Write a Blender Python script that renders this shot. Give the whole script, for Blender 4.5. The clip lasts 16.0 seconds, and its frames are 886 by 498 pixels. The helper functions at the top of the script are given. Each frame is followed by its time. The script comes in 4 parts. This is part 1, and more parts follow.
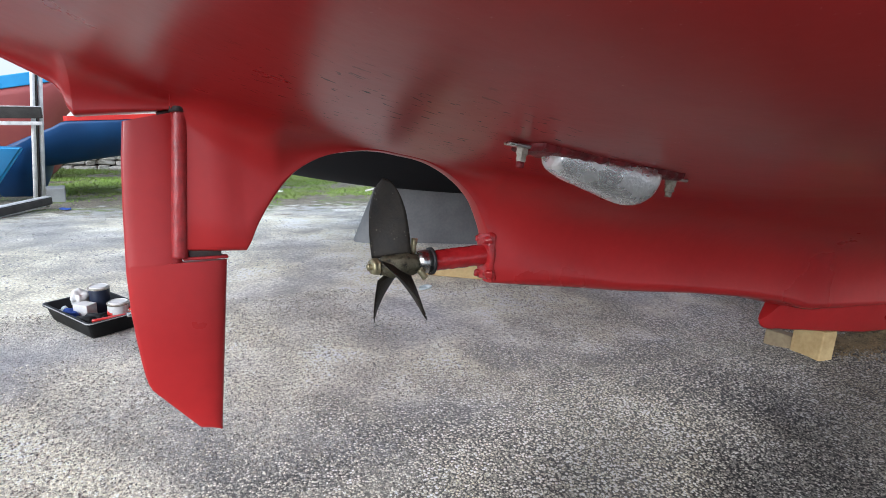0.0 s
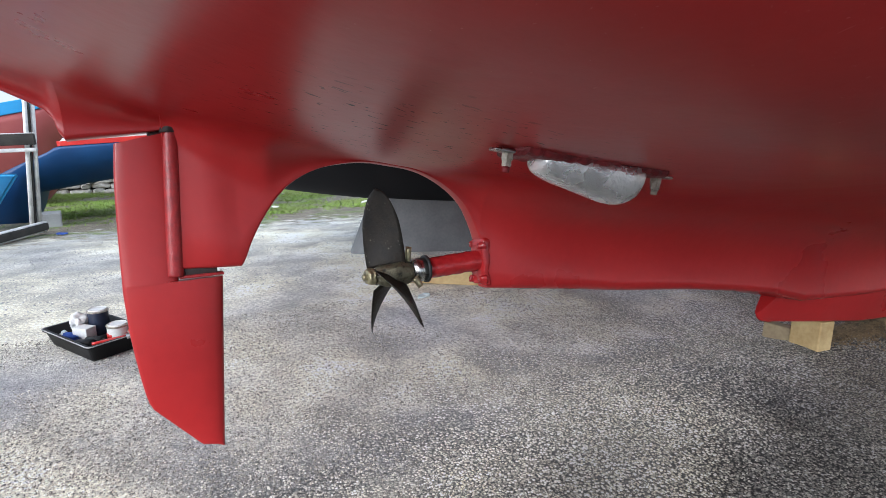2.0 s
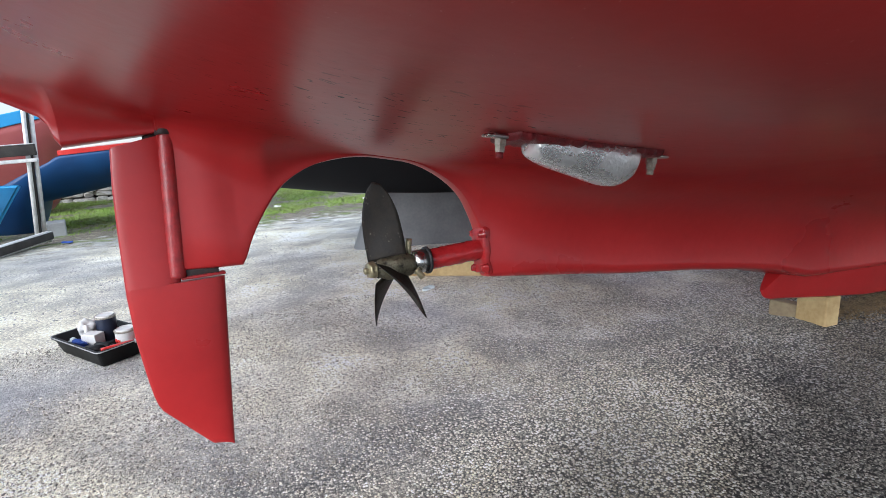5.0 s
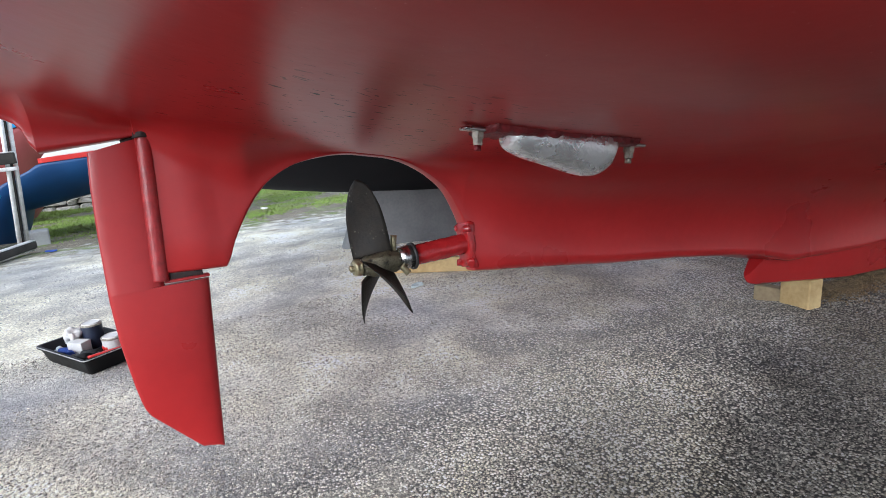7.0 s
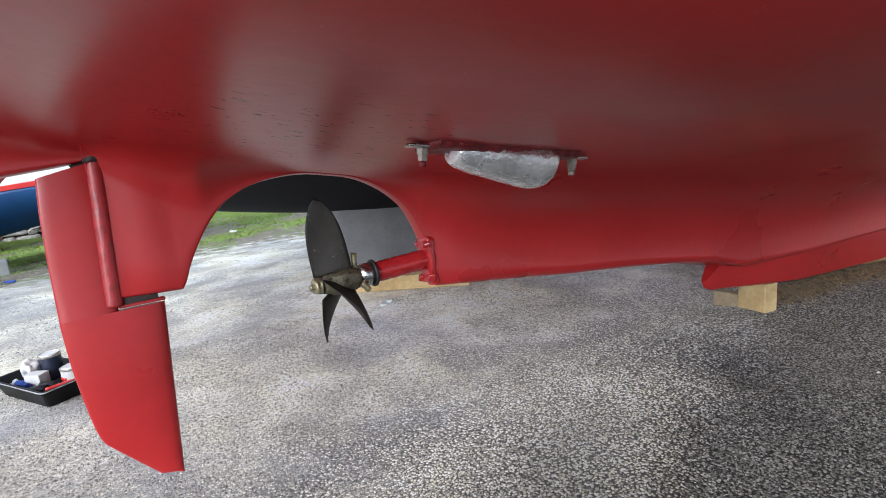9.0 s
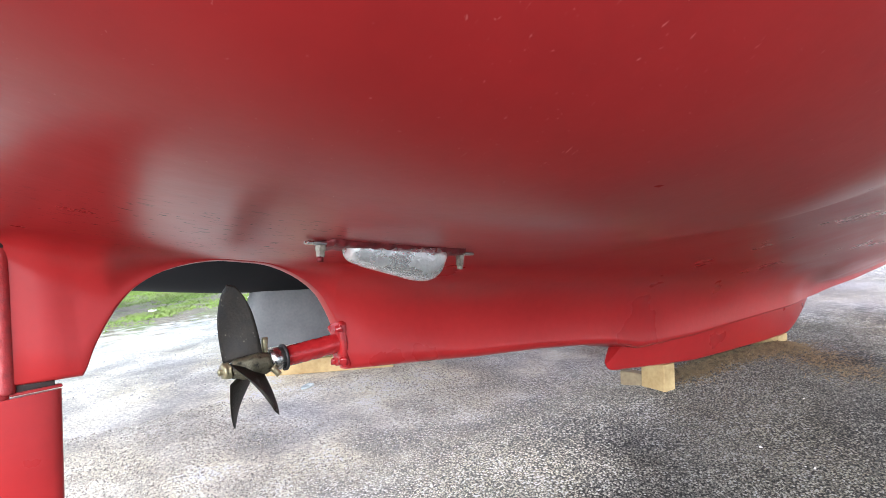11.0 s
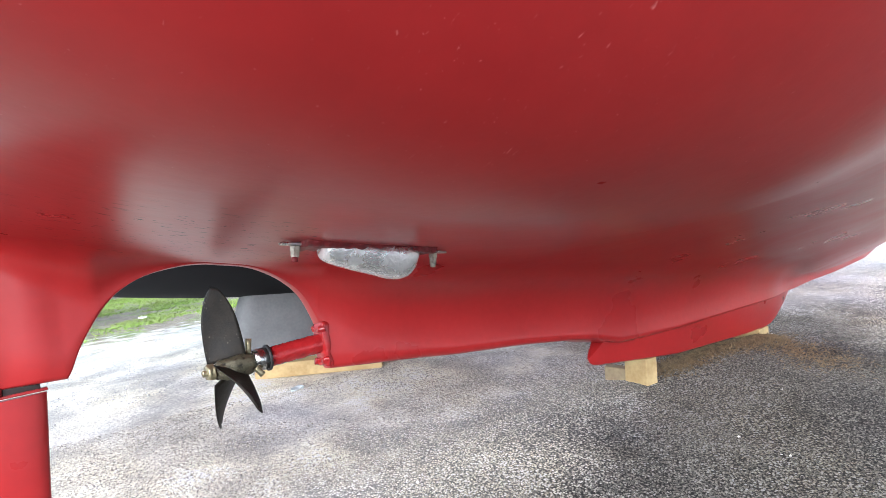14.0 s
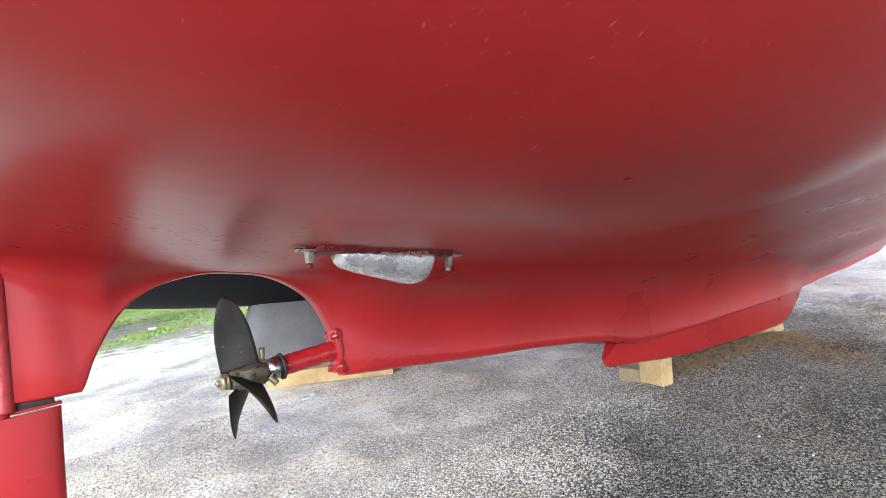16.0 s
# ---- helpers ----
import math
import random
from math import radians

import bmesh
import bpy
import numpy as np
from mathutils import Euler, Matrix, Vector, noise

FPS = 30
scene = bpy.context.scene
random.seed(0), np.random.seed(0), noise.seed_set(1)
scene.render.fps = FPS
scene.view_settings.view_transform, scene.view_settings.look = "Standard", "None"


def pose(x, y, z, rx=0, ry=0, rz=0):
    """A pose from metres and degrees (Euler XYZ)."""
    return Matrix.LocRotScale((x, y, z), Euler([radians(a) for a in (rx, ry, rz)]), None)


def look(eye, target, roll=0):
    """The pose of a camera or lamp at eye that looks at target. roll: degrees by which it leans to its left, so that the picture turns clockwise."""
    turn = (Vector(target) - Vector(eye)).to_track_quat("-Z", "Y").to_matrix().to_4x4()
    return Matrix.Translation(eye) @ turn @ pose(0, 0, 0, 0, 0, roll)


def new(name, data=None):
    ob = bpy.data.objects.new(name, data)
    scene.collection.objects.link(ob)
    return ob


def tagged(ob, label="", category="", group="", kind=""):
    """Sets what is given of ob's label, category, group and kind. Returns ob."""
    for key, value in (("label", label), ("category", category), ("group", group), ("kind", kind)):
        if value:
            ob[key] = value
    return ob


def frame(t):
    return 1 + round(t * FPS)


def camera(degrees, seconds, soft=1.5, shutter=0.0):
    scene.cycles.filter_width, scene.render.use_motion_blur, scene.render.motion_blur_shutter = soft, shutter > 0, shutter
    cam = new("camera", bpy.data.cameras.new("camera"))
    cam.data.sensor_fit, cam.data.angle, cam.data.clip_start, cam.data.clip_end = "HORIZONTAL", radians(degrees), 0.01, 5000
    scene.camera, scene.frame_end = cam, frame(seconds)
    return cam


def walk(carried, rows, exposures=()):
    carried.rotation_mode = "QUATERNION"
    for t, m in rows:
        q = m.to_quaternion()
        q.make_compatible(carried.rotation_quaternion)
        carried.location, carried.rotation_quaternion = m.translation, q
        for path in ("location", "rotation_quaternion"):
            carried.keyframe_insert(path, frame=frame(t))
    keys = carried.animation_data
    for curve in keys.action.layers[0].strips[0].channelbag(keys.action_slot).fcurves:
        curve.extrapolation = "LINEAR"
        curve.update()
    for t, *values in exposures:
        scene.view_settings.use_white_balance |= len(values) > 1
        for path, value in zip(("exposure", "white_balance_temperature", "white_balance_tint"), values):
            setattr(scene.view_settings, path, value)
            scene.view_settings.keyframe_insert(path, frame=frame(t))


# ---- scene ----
# camera: seconds, place, yaw, pitch, roll
cam = camera(77.5, 16.0, soft=0.6)
EXP_A, EXP_B = 1.16, 2.03
ROWS = [
    (0, -0.0127, -1.1917, 0.8990, -22.90, -13.64, 2.53),
    (0.5, -0.0091, -1.2078, 0.8973, -22.81, -12.94, -0.76),
    (1, -0.0070, -1.2127, 0.9052, -22.75, -12.34, -0.32),
    (1.5, -0.0060, -1.2108, 0.8995, -22.87, -12.43, -0.65),
    (2, -0.0068, -1.2062, 0.8992, -23.03, -12.78, 0.03),
    (2.5, -0.0086, -1.2043, 0.8938, -22.75, -13.03, -1.01),
    (3, -0.0190, -1.1993, 0.8901, -21.92, -13.38, -1.57),
    (3.5, -0.0222, -1.1990, 0.8928, -21.93, -13.38, -1.31),
    (4, -0.0003, -1.2092, 0.8929, -22.42, -13.34, -1.02),
    (6.5, 0.0038, -1.2145, 0.8943, -22.36, -13.86, -5.07),
    (7, 0.0105, -1.2204, 0.8892, -23.59, -13.88, -4.13),
    (7.5, 0.0203, -1.2272, 0.8845, -24.24, -13.63, -4.61),
    (8, 0.0197, -1.2226, 0.8869, -24.05, -13.44, -4.57),
    (8.5, 0.0288, -1.2329, 0.8825, -24.68, -13.63, -4.33),
    (9, 0.0371, -1.2516, 0.8843, -26.38, -12.27, -5.34),
    (9.1, 0.0516, -1.2864, 0.8920, -27.81, -9.79, -5.15),
    (9.2, 0.0688, -1.3276, 0.9010, -29.23, -6.85, -4.93),
    (9.3, 0.0781, -1.3497, 0.9059, -30.49, -5.27, -4.80),
    (9.4, 0.0808, -1.3560, 0.9073, -31.63, -4.82, -4.77),
    (9.5, 0.0812, -1.3571, 0.9075, -32.08, -4.75, -4.76),
    (12, 0.0411, -1.3684, 0.9134, -34.16, -4.61, -3.89),
    (12.5, 0.0535, -1.3955, 0.9091, -34.45, -4.57, -4.59),
    (13, 0.0589, -1.4048, 0.9112, -34.38, -4.44, -4.71),
    (13.5, 0.0617, -1.4100, 0.9113, -34.43, -4.34, -4.57),
    (14, 0.0657, -1.4101, 0.9057, -34.45, -4.52, -4.78),
    (14.5, 0.0629, -1.4067, 0.9074, -34.16, -4.24, -5.82),
    (15, 0.0675, -1.4156, 0.9063, -34.23, -4.04, -6.54),
    (15.5, 0.0637, -1.3942, 0.9014, -33.92, -4.15, -6.57),
    (16, 0.0597, -1.3876, 0.9034, -33.89, -3.98, -6.16),
]
walk(cam, [(t, pose(x, y, z, 90 + pitch, 0, yaw) @ pose(0, 0, 0, 0, 0, roll)) for t, x, y, z, yaw, pitch, roll in ROWS],
     exposures=[(0.0, EXP_A, 5900, 10), (8.7, EXP_A, 5900, 10), (9.6, EXP_B - 0.35, 5900, 10), (12.0, EXP_B, 5900, 10), (16.0, EXP_B, 5900, 10)])

# ---- world and sun ----
world = bpy.data.worlds.new("overcast_sky")
scene.world = world
world.use_nodes = True
wn = world.node_tree
sky = wn.nodes.new("ShaderNodeTexSky")
sky.sky_type = 'NISHITA'
sky.sun_disc = False
SUN_EL, SUN_ROT = 26.0, 234.0
sky.sun_elevation, sky.sun_rotation = radians(SUN_EL), radians(SUN_ROT)
sky.air_density, sky.dust_density, sky.ozone_density = 1.0, 4.0, 1.0
hsv = wn.nodes.new("ShaderNodeHueSaturation")
hsv.inputs["Saturation"].default_value = 0.6
wn.links.new(sky.outputs["Color"], hsv.inputs["Color"])
wn.nodes["Background"].inputs["Strength"].default_value = 0.10
wn.links.new(hsv.outputs["Color"], wn.nodes["Background"].inputs["Color"])
# even, bright cloud cover over the clear sky
cloud = wn.nodes.new("ShaderNodeBackground")
cloud.inputs["Color"].default_value, cloud.inputs["Strength"].default_value = (0.90, 0.97, 1.07, 1), 0.55
cover = wn.nodes.new("ShaderNodeMixShader")
cover.inputs["Fac"].default_value = 0.75
wn.links.new(wn.nodes["Background"].outputs[0], cover.inputs[1])
wn.links.new(cloud.outputs[0], cover.inputs[2])
wn.links.new(cover.outputs[0], wn.nodes["World Output"].inputs["Surface"])
sun_data = bpy.data.lights.new("sun", 'SUN')
sun_data.energy, sun_data.angle, sun_data.color = 1.45, radians(34), (1.0, 1.0, 1.0)
sun = new("sun", sun_data)
sa, se = radians(SUN_ROT), radians(SUN_EL)
sun.matrix_world = look((0, 0, 0), (-math.sin(sa) * math.cos(se), -math.cos(sa) * math.cos(se), -math.sin(se)))
sun.location = (-12, -5, 7)


# ---- materials ----
def nodes_of(name):
    m = bpy.data.materials.new(name)
    m.use_nodes = True
    nt = m.node_tree
    return m, nt, nt.nodes["Principled BSDF"]


def paint(name, base, dark, rough=0.4, scale=6.0, bump=0.15, fine=120.0, metal=0.0, spec=0.5, amount=1.0, rough_var=0.12):
    """A surface with colour variation at two scales, fine relief and uneven gloss."""
    m, nt, bs = nodes_of(name)
    tc = nt.nodes.new("ShaderNodeTexCoord")
    n1 = nt.nodes.new("ShaderNodeTexNoise")
    n1.inputs["Scale"].default_value, n1.inputs["Detail"].default_value = scale, 6
    n2 = nt.nodes.new("ShaderNodeTexNoise")
    n2.inputs["Scale"].default_value, n2.inputs["Detail"].default_value = fine, 3
    for n in (n1, n2):
        nt.links.new(tc.outputs["Object"], n.inputs["Vector"])
    add = nt.nodes.new("ShaderNodeMath")
    add.operation = 'MULTIPLY_ADD'
    add.inputs[1].default_value = 0.35
    nt.links.new(n2.outputs["Fac"], add.inputs[0])
    nt.links.new(n1.outputs["Fac"], add.inputs[2])
    ramp = nt.nodes.new("ShaderNodeValToRGB")
    ramp.color_ramp.elements[0].position, ramp.color_ramp.elements[1].position = 0.45, 0.45 + 0.4 / amount
    ramp.color_ramp.elements[0].color, ramp.color_ramp.elements[1].color = (*dark, 1), (*base, 1)
    nt.links.new(add.outputs[0], ramp.inputs["Fac"])
    nt.links.new(ramp.outputs["Color"], bs.inputs["Base Color"])
    mr = nt.nodes.new("ShaderNodeMapRange")
    mr.inputs["To Min"].default_value, mr.inputs["To Max"].default_value = rough - rough_var, rough + rough_var
    nt.links.new(n1.outputs["Fac"], mr.inputs["Value"])
    nt.links.new(mr.outputs["Result"], bs.inputs["Roughness"])
    bs.inputs["Metallic"].default_value = metal
    bs.inputs["Specular IOR Level"].default_value = spec
    bp = nt.nodes.new("ShaderNodeBump")
    bp.inputs["Strength"].default_value, bp.inputs["Distance"].default_value = bump, 0.002
    nt.links.new(n2.outputs["Fac"], bp.inputs["Height"])
    nt.links.new(bp.outputs["Normal"], bs.inputs["Normal"])
    return m


M_RED = paint("red_antifouling", (0.42, 0.021, 0.021), (0.345, 0.016, 0.017), 0.31, 3.0, 0.16, 38.0)


def hull_scuffs(m):
    """Dark scrapes round the aperture and small pale chips on the flank, over the paint."""
    nt = m.node_tree
    bs = nt.nodes["Principled BSDF"]
    tc = nt.nodes.new("ShaderNodeTexCoord")
    base = bs.inputs["Base Color"].links[0].from_socket

    def spots(stretch, lo, hi, centre, reach, colour, under, turn):
        mp = nt.nodes.new("ShaderNodeMapping")
        mp.inputs["Scale"].default_value = stretch
        mp.inputs["Rotation"].default_value = (0, 0, turn)
        nt.links.new(tc.outputs["Object"], mp.inputs["Vector"])
        n = nt.nodes.new("ShaderNodeTexNoise")
        n.inputs["Scale"].default_value, n.inputs["Detail"].default_value, n.inputs["Distortion"].default_value = 1.0, 4, 0.5
        nt.links.new(mp.outputs["Vector"], n.inputs["Vector"])
        r = nt.nodes.new("ShaderNodeMapRange")
        r.inputs["From Min"].default_value, r.inputs["From Max"].default_value = lo, hi
        nt.links.new(n.outputs["Fac"], r.inputs["Value"])
        dist = nt.nodes.new("ShaderNodeVectorMath")
        dist.operation = 'DISTANCE'
        dist.inputs[1].default_value = centre
        nt.links.new(tc.outputs["Object"], dist.inputs[0])
        g = nt.nodes.new("ShaderNodeMapRange")
        g.inputs["From Min"].default_value, g.inputs["From Max"].default_value = reach * 0.6, reach
        g.inputs["To Min"].default_value, g.inputs["To Max"].default_value = 1.0, 0.0
        nt.links.new(dist.outputs["Value"], g.inputs["Value"])
        f = nt.nodes.new("ShaderNodeMath")
        f.operation = 'MULTIPLY'
        nt.links.new(r.outputs["Result"], f.inputs[0])
        nt.links.new(g.outputs["Result"], f.inputs[1])
        mx = nt.nodes.new("ShaderNodeMix")
        mx.data_type = 'RGBA'
        nt.links.new(f.outputs[0], mx.inputs["Factor"])
        nt.links.new(under, mx.inputs[6])
        mx.inputs[7].default_value = (*colour, 1)
        return mx.outputs[2], f.outputs[0]

    c1, worn = spots((48, 105, 80), 0.638, 0.662, (0.31, -0.43, 0.84), 0.42, (0.05, 0.009, 0.010), base, 0.35)
    c2, chips = spots((300, 170, 190), 0.72, 0.745, (0.75, -0.95, 0.84), 0.95, (0.52, 0.14, 0.13), c1, 0.3)
    c3, blotch = spots((9, 9, 9), 0.70, 0.76, (0.4, -0.6, 0.82), 1.2, (0.36, 0.03, 0.03), c2, 0.0)
    c4, lines = spots((300, 90, 150), 0.70, 0.73, (0.30, -1.17, 0.846), 0.15, (0.60, 0.17, 0.16), c3, 1.1)
    nt.links.new(c4, bs.inputs["Base Color"])
    gloss = nt.nodes.new("ShaderNodeMapRange")
    gloss.inputs["To Min"].default_value, gloss.inputs["To Max"].default_value = 0.43, 0.06
    nt.links.new(worn, gloss.inputs["Value"])
    nt.links.new(gloss.outputs["Result"], bs.inputs["Specular IOR Level"])


hull_scuffs(M_RED)
M_REDROUGH = paint("red_brushed_paint", (0.42, 0.020, 0.022), (0.28, 0.012, 0.014), 0.22, 30.0, 0.9, 90.0, rough_var=0.08)
M_REDSTOCK = paint("brush_painted_stock", (0.40, 0.024, 0.026), (0.25, 0.020, 0.022), 0.36, 45.0, 0.5, 150.0)
M_REDDARK = paint("dark_red_sealant", (0.20, 0.012, 0.016), (0.10, 0.007, 0.010), 0.45, 60.0, 0.9, 200.0)
M_BRONZE = paint("weathered_bronze", (0.022, 0.018, 0.013), (0.007, 0.006, 0.005), 0.55, 24.0, 0.5, 150.0, metal=0.2, spec=0.22, rough_var=0.15)
M_HUB = paint("fouled_bronze", (0.12, 0.108, 0.07), (0.014, 0.013, 0.010), 0.5, 70.0, 0.9, 220.0, metal=0.5, amount=1.6)


def fouling(m):
    """Pale barnacle scars scattered over the bronze."""
    nt = m.node_tree
    bs = nt.nodes["Principled BSDF"]
    base = bs.inputs["Base Color"].links[0].from_socket
    tc = nt.nodes.new("ShaderNodeTexCoord")
    v = nt.nodes.new("ShaderNodeTexVoronoi")
    v.inputs["Scale"].default_value = 120
    n = nt.nodes.new("ShaderNodeTexNoise")
    n.inputs["Scale"].default_value, n.inputs["Detail"].default_value = 22, 4
    for q in (v, n):
        nt.links.new(tc.outputs["Object"], q.inputs["Vector"])
    near = nt.nodes.new("ShaderNodeMapRange")
    near.inputs["From Min"].default_value, near.inputs["From Max"].default_value = 0.36, 0.10
    nt.links.new(v.outputs["Distance"], near.inputs["Value"])
    some = nt.nodes.new("ShaderNodeMapRange")
    some.inputs["From Min"].default_value, some.inputs["From Max"].default_value = 0.56, 0.66
    nt.links.new(n.outputs["Fac"], some.inputs["Value"])
    f = nt.nodes.new("ShaderNodeMath")
    f.operation = 'MULTIPLY'
    nt.links.new(near.outputs["Result"], f.inputs[0])
    nt.links.new(some.outputs["Result"], f.inputs[1])
    mx = nt.nodes.new("ShaderNodeMix")
    mx.data_type = 'RGBA'
    nt.links.new(f.outputs[0], mx.inputs["Factor"])
    nt.links.new(base, mx.inputs[6])
    mx.inputs[7].default_value = (0.15, 0.14, 0.105, 1)
    nt.links.new(mx.outputs[2], bs.inputs["Base Color"])


fouling(M_BRONZE)
fouling(M_HUB)
M_BRASS = paint("scraped_brass", (0.45, 0.40, 0.24), (0.16, 0.14, 0.09), 0.4, 40.0, 0.5, 200.0, metal=0.7)
M_STEEL = paint("stainless_steel", (0.6, 0.6, 0.58), (0.42, 0.42, 0.40), 0.28, 30.0, 0.2, 200.0, metal=1.0, rough_var=0.1)
M_DULLSTEEL = paint("dull_galvanised_nut", (0.50, 0.47, 0.40), (0.24, 0.21, 0.17), 0.45, 90.0, 0.6, 300.0, metal=0.6)
M_ZINC = paint("cast_zinc", (0.86, 0.87, 0.88), (0.50, 0.51, 0.52), 0.27, 26.0, 1.0, 150.0, metal=0.75, amount=1.5, rough_var=0.12)
M_RUBBER = paint("black_rubber", (0.02, 0.02, 0.02), (0.012, 0.012, 0.012), 0.6, 20, 0.3)
M_GUNK = paint("dark_sealant", (0.035, 0.02, 0.018), (0.012, 0.01, 0.01), 0.7, 60, 0.8)
M_CONC = paint("grey_concrete", (0.33, 0.34, 0.34), (0.22, 0.225, 0.23), 0.85, 5.0, 0.4, 80.0)
M_GREYKEEL = paint("grey_keel_primer", (0.16, 0.168, 0.172), (0.10, 0.105, 0.11), 0.6, 4.0, 0.3, 60.0)
M_TIMBER = paint("pale_softwood", (0.55, 0.41, 0.20), (0.38, 0.26, 0.11), 0.75, 9.0, 0.4, 70.0)
M_OFFCUT = paint("weathered_softwood", (0.34, 0.27, 0.16), (0.20, 0.15, 0.09), 0.8, 12.0, 0.5, 70.0)
M_DARKHULL = paint("black_antifouling", (0.014, 0.014, 0.016), (0.010, 0.010, 0.012), 0.8, 3, 0.1, spec=0.15)
M_BLACKPL = paint("black_plastic", (0.012, 0.012, 0.013), (0.008, 0.008, 0.008), 0.5, 20, 0.2, spec=0.2)
M_WHITEPL = paint("white_tin_paint", (0.75, 0.75, 0.73), (0.6, 0.6, 0.58), 0.4, 15, 0.1)
M_NAVYTIN = paint("dark_blue_tin_paint", (0.03, 0.04, 0.07), (0.02, 0.025, 0.045), 0.35, 15, 0.1)
M_BLUECLOTH = paint("blue_rag", (0.04, 0.10, 0.40), (0.02, 0.05, 0.22), 0.9, 20, 0.4)
M_PAPER = paint("pale_scrap", (0.70, 0.78, 0.78), (0.5, 0.6, 0.62), 0.8, 10, 0.2)
M_PINKPAPER = paint("red_stained_paper", (0.72, 0.70, 0.68), (0.55, 0.12, 0.13), 0.8, 30, 0.2, amount=1.6)
M_TRAYRIM = paint("worn_tray_rim", (0.42, 0.42, 0.41), (0.12, 0.12, 0.12), 0.5, 30, 0.2)
M_FARGRIT = paint("pale_grey_grit", (0.50, 0.50, 0.49), (0.20, 0.20, 0.20), 0.9, 40, 0.5)
M_STONE = paint("wall_stone", (0.62, 0.60, 0.54), (0.32, 0.31, 0.27), 0.9, 6, 0.8, 40)
M_CHALK = paint("pale_stone", (0.72, 0.70, 0.66), (0.45, 0.43, 0.40), 0.85, 30, 0.5)
M_BLUEHULL = paint("blue_antifouling", (0.006, 0.065, 0.20), (0.004, 0.042, 0.14), 0.5, 3, 0.1)
M_SKYBLUE = paint("sky_blue_gelcoat", (0.05, 0.36, 0.72), (0.04, 0.30, 0.62), 0.3, 4, 0.05)
M_PINKHULL = paint("faded_red_gelcoat", (0.42, 0.11, 0.10), (0.34, 0.08, 0.08), 0.4, 3, 0.05)
M_REDSTRIPE = paint("red_boot_stripe", (0.62, 0.03, 0.02), (0.5, 0.02, 0.02), 0.35, 4, 0.05)
M_WHITEHULL = paint("white_gelcoat", (0.78, 0.78, 0.74), (0.68, 0.68, 0.64), 0.3, 4, 0.05)
M_GALV = paint("galvanised_tube", (0.80, 0.80, 0.78), (0.58, 0.58, 0.57), 0.4, 20, 0.2, metal=0.15)
M_OLDWOOD = paint("weathered_grey_timber", (0.055, 0.05, 0.045), (0.02, 0.018, 0.016), 0.85, 12, 0.6)
M_STRAW = paint("dry_straw_and_grit", (0.30, 0.22, 0.12), (0.07, 0.05, 0.03), 0.9, 40, 0.8, amount=1.4)


def hull_shaded(nt, geo, colour):
    """Hull shade put into the gravel colour, forward and to the near side of the stern gear, with an uneven edge."""
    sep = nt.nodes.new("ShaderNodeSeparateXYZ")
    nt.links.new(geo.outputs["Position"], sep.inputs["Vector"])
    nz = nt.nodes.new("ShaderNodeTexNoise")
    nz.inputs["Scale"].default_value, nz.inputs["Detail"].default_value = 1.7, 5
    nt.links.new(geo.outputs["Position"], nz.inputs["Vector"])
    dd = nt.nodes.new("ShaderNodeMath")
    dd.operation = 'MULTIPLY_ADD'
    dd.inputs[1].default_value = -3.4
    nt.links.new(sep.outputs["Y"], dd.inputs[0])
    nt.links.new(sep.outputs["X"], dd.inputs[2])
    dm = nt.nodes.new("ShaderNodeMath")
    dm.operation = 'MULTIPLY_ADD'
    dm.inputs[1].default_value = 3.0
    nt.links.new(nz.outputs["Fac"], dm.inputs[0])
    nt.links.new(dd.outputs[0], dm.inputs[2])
    hull_shade = nt.nodes.new("ShaderNodeMapRange")
    hull_shade.interpolation_type = 'SMOOTHERSTEP'
    hull_shade.inputs["From Min"].default_value, hull_shade.inputs["From Max"].default_value = 1.5, 4.9
    hull_shade.inputs["To Min"].default_value, hull_shade.inputs["To Max"].default_value = 1.0, 0.30
    nt.links.new(dm.outputs[0], hull_shade.inputs["Value"])
    # dry: ground ahead brightened in the colour, for sunlight past the fin keel
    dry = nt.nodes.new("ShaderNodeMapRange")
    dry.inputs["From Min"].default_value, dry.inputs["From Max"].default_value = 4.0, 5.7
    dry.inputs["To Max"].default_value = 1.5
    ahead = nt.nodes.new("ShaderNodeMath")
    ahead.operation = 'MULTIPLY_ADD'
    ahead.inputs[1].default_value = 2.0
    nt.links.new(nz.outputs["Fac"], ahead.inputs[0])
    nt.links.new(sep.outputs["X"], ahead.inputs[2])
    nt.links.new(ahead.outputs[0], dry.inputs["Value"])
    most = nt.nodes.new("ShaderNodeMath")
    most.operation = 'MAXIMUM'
    # unseen ground on the near side, darkened to cut bounce onto the hull
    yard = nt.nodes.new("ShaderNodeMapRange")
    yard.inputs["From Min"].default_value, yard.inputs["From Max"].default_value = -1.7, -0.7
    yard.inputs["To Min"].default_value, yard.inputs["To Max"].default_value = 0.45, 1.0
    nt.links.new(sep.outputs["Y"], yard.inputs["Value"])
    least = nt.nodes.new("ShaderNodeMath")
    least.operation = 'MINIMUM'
    nt.links.new(hull_shade.outputs["Result"], least.inputs[0])
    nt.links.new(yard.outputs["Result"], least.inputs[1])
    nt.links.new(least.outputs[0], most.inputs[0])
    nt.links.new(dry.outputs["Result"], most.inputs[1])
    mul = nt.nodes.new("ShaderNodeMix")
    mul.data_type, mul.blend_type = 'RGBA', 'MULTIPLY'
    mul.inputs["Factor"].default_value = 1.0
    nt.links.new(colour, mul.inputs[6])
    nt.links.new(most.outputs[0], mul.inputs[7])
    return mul


